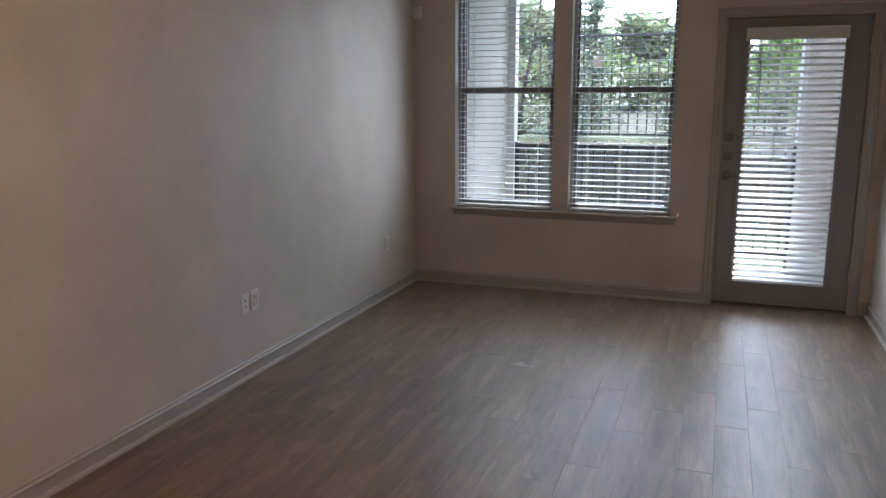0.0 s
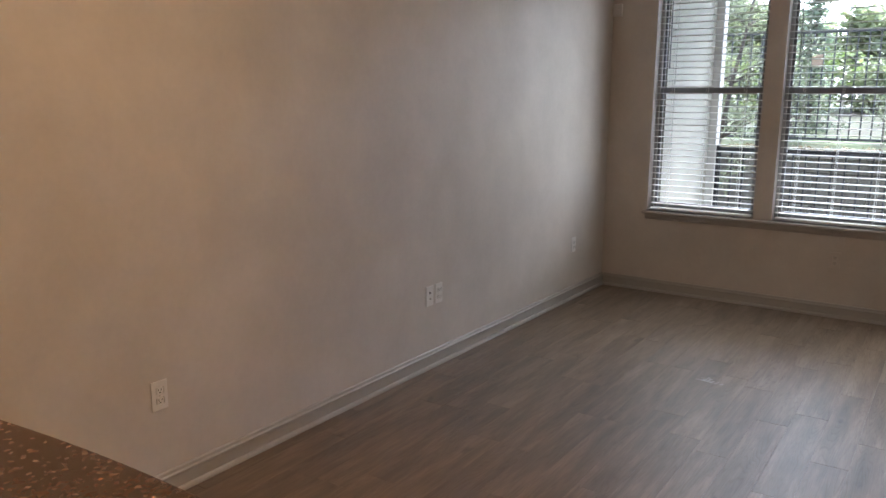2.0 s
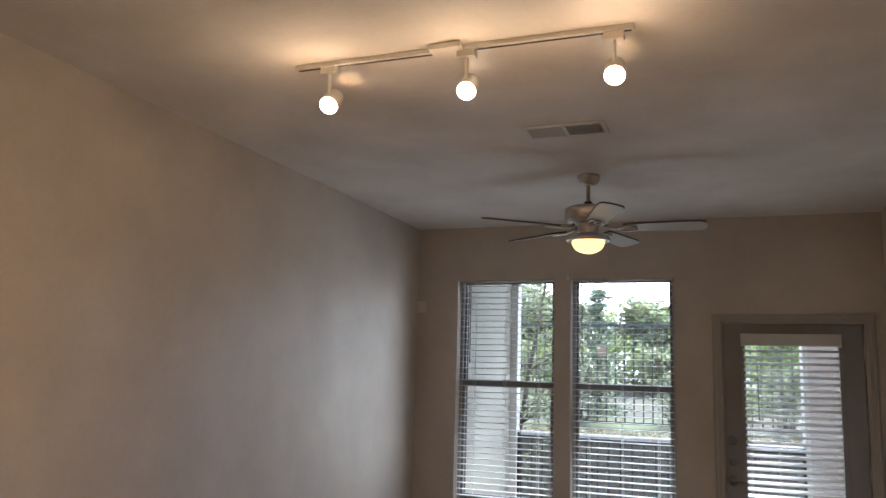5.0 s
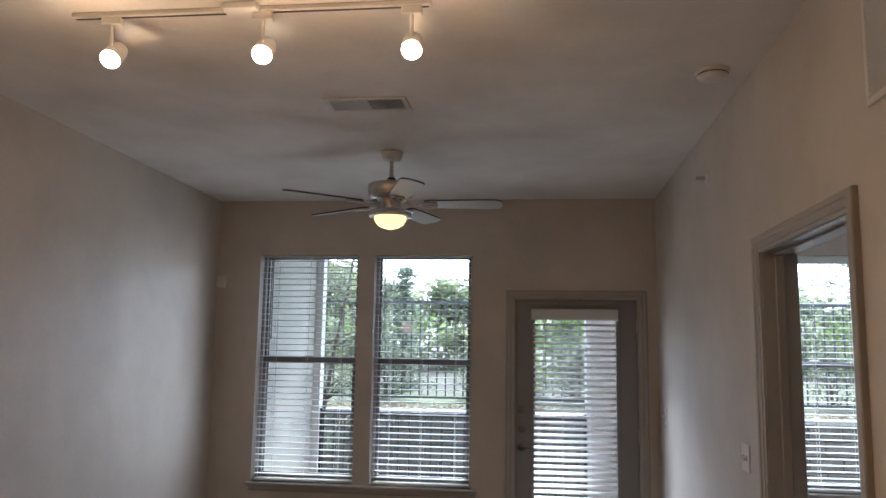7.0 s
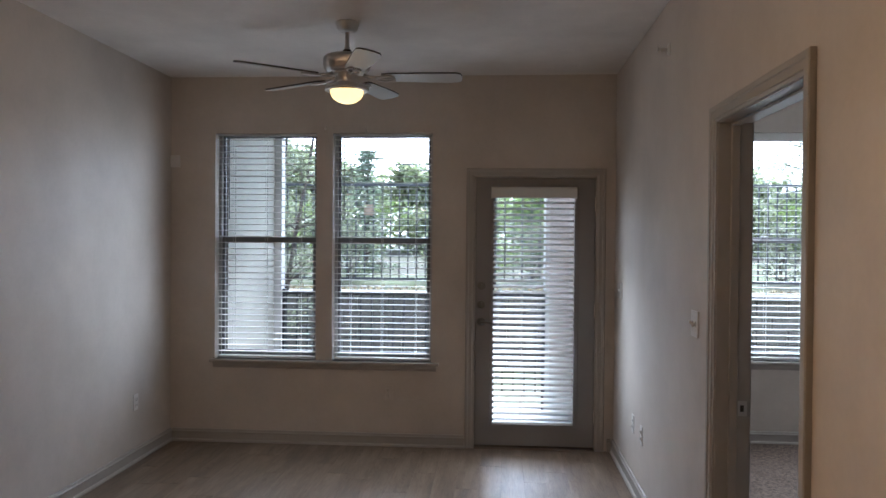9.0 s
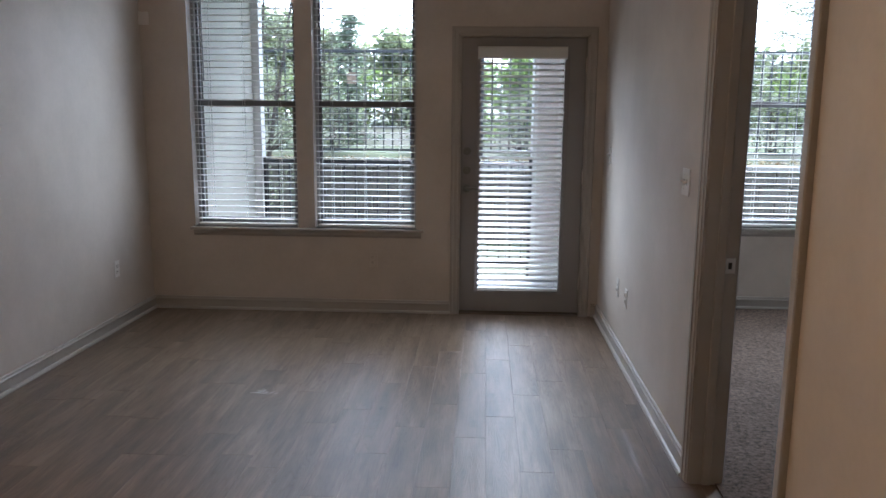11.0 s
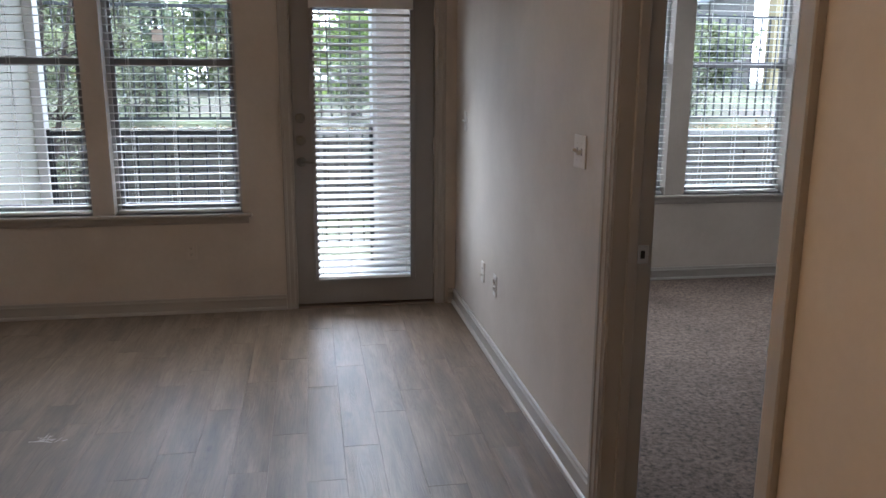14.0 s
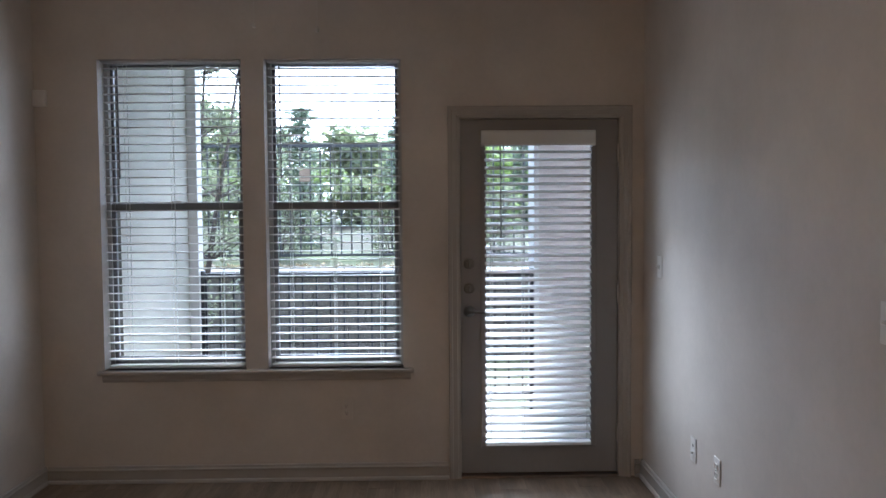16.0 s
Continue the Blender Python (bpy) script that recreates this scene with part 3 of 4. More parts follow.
    bm = bm_lathe([(0, 0), (0.032, 0), (0.032, 0.006), (0.026, 0.012), (0.011, 0.016), (0.010, 0.042), (0, 0.042)], 24, pose(hx, yl0, 0.955, 90))
    bm_tube([(hx, yl0 - 0.042, 0.955), (hx + 0.03, yl0 - 0.046, 0.957), (hx + 0.07, yl0 - 0.046, 0.956), (hx + 0.105, yl0 - 0.042, 0.950)], [0.010, 0.009, 0.008, 0.007], 10, bm)
    bm.transform(inv)
    part("lever_handle", bm, SATIN, d, "nickel lever handle", True)
    for z in (0.25, 1.05, 1.85):
        bm = bm_tube([(1.777, yl0 - 0.004, z - 0.05), (1.777, yl0 - 0.004, z + 0.05)], 0.006, 10)
        bm.transform(inv)
        part("hinge", bm, NICKEL, d, "nickel door hinge")


patio_door()
blind("white horizontal blind with a valance on the patio door", 1.008, 1.622, 0.195, 1.915, YW - 0.022, 0.0447, 20.0, [1.046, 1.225, 1.586], 1.101, 0.52,
      (0.998, 1.632, 1.888, 1.972, YW - 0.062, YW + 0.008))


# ---- ceiling fan ----
def ceiling_fan(x, y):
    f = thing("ceiling_fan", "brushed nickel ceiling fan with five blades and a lit bowl light", "ceiling fan", (x, y, ZC))
    part("canopy", bm_lathe([(0, 0), (0.068, 0), (0.068, -0.012), (0.063, -0.020), (0.058, -0.040), (0.046, -0.052), (0.030, -0.058), (0, -0.058)], 40), NICKEL, f, "", True)
    part("downrod", bm_lathe([(0.0125, -0.05), (0.0125, -0.142), (0.016, -0.144), (0.016, -0.152), (0.0125, -0.154), (0.0125, -0.158), (0, -0.158)], 24), NICKEL, f, "", True)
    part("rod_coupling", bm_lathe([(0, -0.155), (0.022, -0.157), (0.026, -0.164), (0.026, -0.176), (0.020, -0.183), (0, -0.184)], 24), DARK, f, "black rod coupling", True)
    part("motor", bm_lathe([(0, -0.182), (0.06, -0.184), (0.118, -0.192), (0.134, -0.204), (0.136, -0.216), (0.136, -0.251), (0.131, -0.258), (0.131, -0.266), (0.120, -0.282), (0.085, -0.292), (0, -0.292)], 48), NICKEL, f, "brushed nickel motor housing", True)
    part("switch_housing", bm_lathe([(0, -0.280), (0.062, -0.282), (0.066, -0.290), (0.060, -0.298), (0.056, -0.341), (0.060, -0.354), (0, -0.354)], 40), NICKEL, f, "", True)
    part("light_fitter", bm_lathe([(0.03, -0.342), (0.060, -0.344), (0.100, -0.362), (0.124, -0.376), (0.127, -0.384), (0.124, -0.392), (0.108, -0.395), (0.03, -0.376)], 48), NICKEL, f, "", True)
    part("glass_bowl", bm_lathe([(0.094, -0.390), (0.095, -0.398), (0.090, -0.418), (0.076, -0.438), (0.054, -0.453), (0.026, -0.462), (0, -0.464)], 48), BOWL, f, "glowing frosted glass bowl", True)
    blade = bmesh.new()
    outline = [(0.20, -0.045), (0.24, -0.054), (0.40, -0.062), (0.56, -0.068), (0.625, -0.066), (0.650, -0.052), (0.660, -0.02), (0.660, 0.02), (0.650, 0.052), (0.625, 0.066), (0.56, 0.068), (0.40, 0.062), (0.24, 0.054), (0.20, 0.045)]
    lo = [blade.verts.new((a, b, -0.0045)) for a, b in outline]
    hi = [blade.verts.new((a, b, 0.0045)) for a, b in outline]
    n = len(outline)
    for i in range(n):
        blade.faces.new((lo[i], lo[(i + 1) % n], hi[(i + 1) % n], hi[i]))
    blade.faces.new(lo[::-1])
    blade.faces.new(hi)
    bme = mesh_of("blade", blade, BLADE)
    bme.materials.append(BLADE_EDGE)
    for f_ in bme.polygons:
        if abs(f_.normal.z) < 0.5:
            f_.material_index = 1
    iron = bm_tube([(0.095, 0, 0.012), (0.13, 0, 0.0), (0.17, 0, -0.004)], [0.013, 0.010, 0.009], 8)
    for s in (-1, 1):
        bm_tube([(0.165, 0, -0.005), (0.19, s * 0.022, -0.008), (0.225, s * 0.036, -0.008), (0.262, s * 0.030, -0.008), (0.275, s * 0.012, -0.008)], 0.006, 8, iron)
    bm_tube([(0.17, 0, -0.006), (0.23, 0, -0.008), (0.27, 0, -0.008)], 0.006, 8, iron)
    ime = mesh_of("blade_iron", iron, NICKEL, True)
    for k in range(5):
        turn = pose(0, 0, -0.316, 0, 0, 3 + 72 * k)
        b = new("blade", bme)
        b.parent = f
        b.matrix_basis = turn @ pose(0, 0, 0.004, -10.5, 0, 0)
        i = new("blade_iron", ime)
        i.parent = b
        i.matrix_basis = pose(0, 0, -0.003)
    for (cx, cy, drop) in ((0.112, -0.04, 0.615), (-0.105, -0.05, 0.60)):
        bm = bm_tube([(cx * 0.95, cy, -0.376), (cx * 1.05, cy, -0.42), (cx * 1.05, cy, -drop)], 0.0014, 6)
        bm_lathe([(0, 0), (0.006, 0.003), (0.0075, 0.012), (0.004, 0.022), (0, 0.024)], 12, Matrix.Translation((cx * 1.05, cy, -drop - 0.02)), bm)
        part("pull_chain", bm, NICKEL, f, "thin nickel pull chain")
    return f


BLADE_EDGE = painted("blade_edge", (0.05, 0.04, 0.032), 0.5, 40, 0.1, 0.05)
BLADE = painted("fan_blade", (0.40, 0.385, 0.36), 0.42, 40, 0.1, 0.05)
ceiling_fan(0.180, 4.155)


# ---- track light ----
def track_light():
    y, z = 2.195, ZC
    t = thing("track_light", "white ceiling track light with three lit warm bulbs", "track light", (0.035, y, ZC))
    inv = Matrix.Translation((-0.035, -y, -ZC))
    bm = bm_box(-0.610, 0.682, y - 0.018, y + 0.018, z - 0.019, z - 0.0005, 0.003, 1)
    bm.transform(inv)
    tr = part("track", bm, TRACK, t)
    bm = bm_box(-0.600, 0.672, y - 0.005, y + 0.005, z - 0.0205, z - 0.0185)
    bm.transform(inv)
    part("slot", bm, DARK, tr)
    bm = bm_box(-0.04, 0.085, y - 0.055, y + 0.055, z - 0.024, z - 0.0005, 0.005, 2)
    bm.transform(inv)
    part("feed_cover", bm, TRACK, t)
    for x in (-0.462, 0.093, 0.615):
        bm = bm_box(x - 0.035, x + 0.035, y - 0.017, y + 0.017, z - 0.048, z - 0.0195, 0.004, 2)
        bm_tube([(x, y, z - 0.045), (x, y, z - 0.125)], 0.007, 10, bm)
        bm.transform(inv)
        head = part("lamp_head", bm, TRACK, t, "white track head with a gimbal")
        aim = look((x, y + 0.02, z - 0.151), (x + 0.12, y - 1.6, z - 1.74))
        bm = bm_lathe([(0.018, 0.062), (0.030, 0.058), (0.034, 0.04), (0.036, -0.028), (0.0335, -0.030), (0.0315, -0.022), (0.018, -0.01)], 28, aim)
        bm.transform(inv)
        part("lamp_can", bm, TRACK, head, "", True)
        bm = bm_lathe([(0.033, -0.031), (0.0315, -0.037), (0.024, -0.044), (0.012, -0.048), (0, -0.049)], 28, aim)
        bm.transform(inv)
        part("bulb", bm, BULB, head, "glowing warm bulb face", True)
        lamp = new("track_spot", bpy.data.lights.new("track_spot", "SPOT"))
        lamp.data.energy, lamp.data.color = TRACK_W, (1.0, 0.54, 0.22)
        lamp.data.spot_size, lamp.data.spot_blend, lamp.data.shadow_soft_size = radians(138), 1.0, 0.03
        lamp.matrix_world = aim @ Matrix.Translation((0, 0, -0.055))
        spill = new("bulb_spill", bpy.data.lights.new("bulb_spill", "POINT"))
        spill.data.energy, spill.data.color, spill.data.shadow_soft_size = TRACK_W * 0.055, (1.0, 0.54, 0.22), 0.035
        spill.matrix_world = aim @ Matrix.Translation((0, -0.02, -0.075))


TRACK = painted("track_white", (0.74, 0.72, 0.68), 0.4, 90, 0.03, 0.02)
track_light()


# ---- pendant over the bar ----
def pendant(x, y, z):
    p = thing("pendant_light", "frosted white glass pendant lamp glowing warm above the bar", "pendant light", (x, y, ZC))
    d = z - ZC
    part("canopy", bm_lathe([(0, 0), (0.06, 0), (0.06, -0.01), (0.045, -0.022), (0, -0.024)], 32), NICKEL, p, "", True)
    part("cord", bm_tube([(0, 0, -0.02), (0, 0, d + 0.27)], 0.003, 8), DARK, p)
    part("socket", bm_lathe([(0, d + 0.275), (0.022, d + 0.27), (0.026, d + 0.225), (0.022, d + 0.215), (0, d + 0.215)], 24), NICKEL, p, "", True)
    part("shade", bm_lathe([(0.030, d + 0.235), (0.046, d + 0.20), (0.060, d + 0.10), (0.070, d), (0.066, d), (0.056, d + 0.10), (0.042, d + 0.196), (0.026, d + 0.23)], 40), SHADE, p, "glowing frosted glass shade", True)
    lamp = new("pendant_bulb", bpy.data.lights.new("pendant_bulb", "POINT"))
    lamp.data.energy, lamp.data.color, lamp.data.shadow_soft_size = PENDANT_W, (1.0, 0.56, 0.25), 0.03
    lamp.location = (x, y, z - 0.02)


pendant(-0.036, 0.245, 1.862)


# ---- ceiling register, smoke detector, sprinkler, return grille ----
def ceiling_register():
    x0, x1, y0, y1 = 0.032, 0.431, 3.15, 3.35
    r = thing("ceiling_vent", "white stamped-steel ceiling air register", "vent", ((x0 + x1) / 2, (y0 + y1) / 2, ZC))
    inv = Matrix.Translation((-(x0 + x1) / 2, -(y0 + y1) / 2, -ZC))
    b = 0.026
    bm = bmesh.new()
    for box in ((x0, x1, y0, y0 + b), (x0, x1, y1 - b, y1), (x0, x0 + b, y0 + b, y1 - b), (x1 - b, x1, y0 + b, y1 - b), ((x0 + x1) / 2 - 0.006, (x0 + x1) / 2 + 0.006, y0 + b, y1 - b)):
        bm_box(*box, ZC - 0.009, ZC - 0.0005, 0.003, 1, bm)
    bm.transform(inv)
    part("frame", bm, WHITE, r)
    bm = bm_box(x0 + b, x1 - b, y0 + b, y1 - b, ZC - 0.002, ZC - 0.0006)
    bm.transform(inv)
    part("backing", bm, DUCT, r)
    n = 15
    for side, tilt in ((0, -38), (1, 38)):
        a = x0 + b + 0.004 if side == 0 else (x0 + x1) / 2 + 0.010
        e = (x0 + x1) / 2 - 0.010 if side == 0 else x1 - b - 0.004
        bm = bm_box(-0.0066, 0.0066, y0 + b, y1 - b, -0.0006, 0.0006)
        me = mesh_of("louvre", bm, WHITE)
        for i in range(n):
            o = new("louvre", me)
            o.parent = r
            o.matrix_basis = inv @ pose(a + (e - a) * i / (n - 1), 0, ZC - 0.0075, 0, tilt, 0)


ceiling_register()

sm = thing("smoke_detector", "round white ceiling smoke detector", "smoke detector", (1.76, 2.93, ZC))
part("base", bm_lathe([(0, 0), (0.070, 0), (0.070, -0.010), (0.066, -0.014), (0, -0.014)], 40), WHITE, sm, "", True)
part("cover", bm_lathe([(0.062, -0.013), (0.062, -0.026), (0.055, -0.036), (0.030, -0.041), (0, -0.042)], 40), WHITE, sm, "", True)
part("vent_ring", bm_lathe([(0.0615, -0.016), (0.0630, -0.017), (0.0630, -0.021), (0.0615, -0.022)], 40), DARK, sm)

sk = thing("fire_sprinkler", "small sidewall fire sprinkler head high on the wall", "sprinkler", (XR, 3.82, 2.56))
part("escutcheon", bm_lathe([(0, 0), (0.034, 0), (0.032, 0.006), (0.016, 0.012), (0, 0.012)], 28, pose(0, 0, 0, 0, -90, 0)), WHITE, sk, "", True)
bm = bm_tube([(-0.01, 0, 0), (-0.045, 0, 0)], 0.009, 10)
bm_box(-0.062, -0.059, -0.016, 0.016, -0.013, 0.013, 0.001, 1, bm)
for s in (-1, 1):
    bm_tube([(-0.042, s * 0.007, 0), (-0.052, s * 0.013, 0), (-0.060, s * 0.004, 0)], 0.0022, 6, bm)
part("sprinkler_head", bm, NICKEL, sk)


def return_grille(y0, y1, z0, z1):
    g = thing("return_air_grille", "white painted return air grille with fine louvres", "vent", (XR, (y0 + y1) / 2, z0))
    inv = Matrix.Translation((-XR, -(y0 + y1) / 2, -z0))
    b = 0.022
    bm = bmesh.new()
    for a, c, d, e in ((y0, y1, z0, z0 + b), (y0, y1, z1 - b, z1), (y0, y0 + b, z0 + b, z1 - b), (y1 - b, y1, z0 + b, z1 - b)):
        bm_box(XR - 0.012, XR - 0.0005, a, c, d, e, 0.004, 2, bm)
    bm.transform(inv)
    part("frame", bm, WHITE, g)
    bm = bm_box(XR - 0.003, XR - 0.0006, y0 + b, y1 - b, z0 + b, z1 - b)
    bm.transform(inv)
    part("backing", bm, DARK, g)
    me = mesh_of("louvre", bm_box(-0.006, 0.006, -(y1 - y0) / 2 + b, (y1 - y0) / 2 - b, -0.0007, 0.0007), WHITE)
    n = int((z1 - z0 - 2 * b) / 0.0135)
    for i in range(n):
        o = new("louvre", me)
        o.parent = g
        o.matrix_basis = pose(-0.0085, 0, b + 0.007 + i * 0.0135, 0, 40, 0)


return_grille(1.26, 1.855, 2.30, 2.715)


# ---- wall plates ----
def on_wall(wall, along, z):
    """Pose of a plate: local x along the wall, local -y out of it, z up."""
    if wall == "west":
        return pose(XL, along, z, 0, 0, 90)
    if wall == "east":
        return pose(XR, along, z, 0, 0, -90)
    return pose(along, YW, z)


def plate(name, label, category, wall, along, z, w=0.07, h=0.114, kind="outlet", finish=None):
    finish = finish or WHITE
    p = thing(name, label, category)
    p.matrix_basis = on_wall(wall, along, z)
    part("cover_plate", bm_box(-w / 2, w / 2, -0.0055, 0, -h / 2, h / 2, 0.0025, 2), finish, p)
    if kind == "outlet":
        for s in (-1, 1):
            c = s * 0.0195
            r = part("receptacle", bm_box(-0.0165, 0.0165, -0.0075, -0.005, c - 0.014, c + 0.014, 0.005, 3), finish, p)
            bm = bm_box(-0.0075, -0.0052, -0.0079, -0.006, c - 0.001, c + 0.008)
            bm_box(0.0052, 0.0075, -0.0079, -0.006, c - 0.001, c + 0.007, bm=bm)
            bm_lathe([(0, 0), (0.0028, 0), (0.0028, 0.0019), (0, 0.0019)], 12, pose(0, -0.006, c - 0.0075, 90), bm)
            part("slots", bm, DARK, r)
        part("screw", bm_lathe([(0, 0), (0.003, 0), (0.002, 0.0015), (0, 0.0015)], 12, pose(0, -0.0053, 0, 90)), NICKEL, p)
    elif kind == "jack":
        part("jack_opening", bm_box(-0.006, 0.006, -0.0062, -0.004, 0.012, 0.024), DARK, p)
        part("cable_jack", bm_lathe([(0, 0), (0.0055, 0), (0.0055, 0.010), (0.002, 0.010), (0, 0.006)], 14, pose(0, -0.005, -0.015, 90)), NICKEL, p)
    elif kind == "switch":
        n = 2 if w > 0.1 else 1
        for i in range(n):
            c = 0 if n == 1 else (-0.023 + 0.046 * i)
            part("switch_slot", bm_box(c - 0.0055, c + 0.0055, -0.0061, -0.004, -0.0125, 0.0125), SHADOWED, p)
            bm = bm_box(-0.0048, 0.0048, -0.020, 0, -0.0055, 0.0055, 0.0015, 2)
            bm.transform(pose(c, -0.005, 0.003 if i else -0.002, 28 if i else -28))
            part("toggle", bm, WHITE, p)
            for s in (-1, 1):
                part("screw", bm_lathe([(0, 0), (0.003, 0), (0.002, 0.0015), (0, 0.0015)], 12, pose(c, -0.0053, s * 0.030, 90)), NICKEL, p)
    return p


plate("cable_outlet", "white cable and data jack plate on the greige wall", "wall jack", "west", 3.126, 0.415, kind="jack")
plate("power_outlet", "white duplex power outlet beside the cable jack", "outlet", "west", 3.215, 0.416)
plate("power_outlet", "white duplex power outlet low on the wall near the bar", "outlet", "west", 1.378, 0.405)
plate("power_outlet", "white duplex power outlet near the window corner", "outlet", "west", 5.02, 0.416)
plate("power_outlet", "greige painted-over duplex outlet under the window", "outlet", "north", 0.226, 0.405, finish=WALL)
plate("power_outlet", "white duplex power outlet near the patio door", "outlet", "east", 4.455, 0.413)
plate("cable_outlet", "white cable jack plate beside a power outlet", "wall jack", "east", 4.748, 0.416, kind="jack")
plate("light_switch", "white two-gang toggle light switch by the bedroom doorway", "light switch", "east", 3.236, 1.214, 0.116, 0.116, "switch")
plate("light_switch", "white single toggle light switch beside the patio door", "light switch", "east", 5.285, 1.224, kind="switch")

al = thing("wall_sensor", "small white plastic sensor box high in the wall corner", "sensor", (XL + 0.040, YW, 2.164))
part("sensor_body", bm_box(-0.036, 0.036, -0.030, 0, -0.046, 0.046, 0.008, 3), WHITE, al)
part("sensor_lens", bm_box(-0.022, 0.022, -0.033, -0.028, -0.03, 0.005, 0.003, 2), WHITE, al)


# ---- kitchen island with a curved granite bar ----
def island():
    base = thing("island_cabinet", "brown painted kitchen island base under the granite bar", "kitchen island", (-0.2, -0.1, 0))
    inv = Matrix.Translation((0.2, 0.1, 0))
    bm = bm_box(-0.74, 0.34, -0.36, 0.18, 0.09, 0.888, 0.003, 1)
    bm.transform(inv)
    part("body", bm, CABINET, base)
    bm = bm_box(-0.72, 0.32, -0.30, 0.16, 0.0, 0.0895)
    bm.transform(inv)
    part("toe_kick", bm, CABINET, base)
    for i in range(3):
        x = -0.72 + i * 0.35
        bm = bm_box(x, x + 0.335, 0.1805, 0.195, 0.12, 0.86, 0.004, 2)
        bm.transform(inv)
        part("panel", bm, CABINET, base)
    top = bmesh.new()
    rim = []
    cx, r, front = -0.05, 3.9, 0.388
    for i in range(25):
        x = -0.80 + 1.20 * i / 24
        rim.append((x, front - (r - math.sqrt(r * r - (x - cx) ** 2))))
    ex, ey = rim[-1]
    for i in range(1, 7):
        a = math.pi / 2 * i / 6
        rim.append((ex + 0.04 * math.sin(a), ey - 0.04 + 0.04 * math.cos(a)))
    rim += [(ex + 0.04, -0.42), (-0.80, -0.42)]
    lo = [top.verts.new((x, y, 0.889)) for x, y in rim]
    hi = [top.verts.new((x, y, 0.920)) for x, y in rim]
    n = len(rim)
    for i in range(n):
        top.faces.new((lo[i], lo[(i + 1) % n], hi[(i + 1) % n], hi[i]))
    top.faces.new(lo)
    f = top.faces.new(hi)
    bmesh.ops.recalc_face_normals(top, faces=top.faces[:])
    bmesh.ops.bevel(top, geom=[e for e in top.edges if e.verts[0].co.z > 0.91 and e.verts[1].co.z > 0.91], offset=0.005, segments=3, profile=0.5, affect="EDGES")
    tagged(part("countertop", top, GRANITE), "brown speckled polished granite bar top on the island", "countertop")


island()


# ---- patio ----
structure("patio_floor", bm_box(XL - 0.3, XR - 0.01, YW + 0.161, 7.25, -0.16, -0.03), CONCRETE, "pale grey concrete patio slab", "patio")
structure("patio_ceiling", bm_box(XL - 0.3, 2.4, YW + 0.161, 7.38, 3.0, 3.2), EXTTRIM, "white painted ceiling over the patio", "ceiling")
wing = tagged(new("wall_patio"), "pale green-beige stucco patio wing wall with white trim", "wall", "", "structure")
part("stucco_panel", bm_box(-1.30, -1.085, YW + 0.161, 7.03, -0.03, 3.0), STUCCO, wing)
part("corner_trim", bm_box(-1.32, -1.015, 7.031, 7.15, -0.03, 3.0, 0.004, 1), EXTTRIM, wing, "white painted corner trim")

col = thing("patio_column", "square pale stucco patio column with white corner trim", "column", (1.80, 7.2, -0.03))
for nm, b, mt in (("shaft", (1.517, 2.18, 7.065, 7.36, -0.15, 3.0), PIER), ("corner_trim", (1.495, 1.533, 7.05, 7.375, -0.15, 3.0), EXTTRIM), ("corner_trim", (2.16, 2.2, 7.05, 7.375, -0.15, 3.0), EXTTRIM),
                  ("plinth", (1.485, 2.21, 7.04, 7.385, -0.15, 0.14), EXTTRIM)):
    bm = bm_box(*b, 0.004, 1)
    bm.transform(Matrix.Translation((-1.80, -7.2, 0.03)))
    part(nm, bm, mt, col)


def iron_fence(name, label, x0, x1, y, z0, z1, step, bar, rail, posts=0, low=0.06):
    f = thing(name, label, "fence", (x0, y, z0))
    L = x1 - x0
    part("top_rail", bm_box(0, L, -rail, rail, z1 - z0 - rail * 2, z1 - z0, 0.003, 1), IRON, f)
    part("bottom_rail", bm_box(0, L, -rail * 0.8, rail * 0.8, low, low + rail * 1.6, 0.003, 1), IRON, f)
    me = mesh_of("picket", bm_box(-bar, bar, -bar, bar, low + rail, z1 - z0 - rail), IRON)
    n = int(L / step)
    for i in range(n + 1):
        o = new("picket", me)
        o.parent = f
        o.matrix_basis = Matrix.Translation((min(L, 0.03 + i * step), 0, 0))
    pm = mesh_of("post", bm_box(-rail * 1.3, rail * 1.3, -rail * 1.3, rail * 1.3, -0.1, z1 - z0 + 0.02, 0.004, 1), IRON)
    k = max(1, posts)
    for i in range(k + 1):
        o = new("post", pm)
        o.parent = f
        o.matrix_basis = Matrix.Translation((L * i / k, 0, 0))
    return f


iron_fence("patio_railing", "black metal patio railing with square pickets", -1.012, 1.49, 7.09, -0.03, 1.072, 0.104, 0.0065, 0.018, 1, 0.14)
iron_fence("metal_fence", "black metal picket fence on top of the retaining wall", -9.0, 16.0, 11.0, 0.90, 2.39, 0.128, 0.009, 0.021, 10, 0.08)

sg = thing("fence_sign", "small tan metal notice plate on the black fence", "sign", (-0.84, 10.965, 2.0))
part("plate", bm_box(-0.065, 0.065, -0.004, 0.0, -0.08, 0.08, 0.0015, 1), TANPLATE, sg)
part("bracket", bm_box(-0.05, 0.05, 0.0, 0.026, -0.012, 0.012, 0.002, 1), IRON, sg)

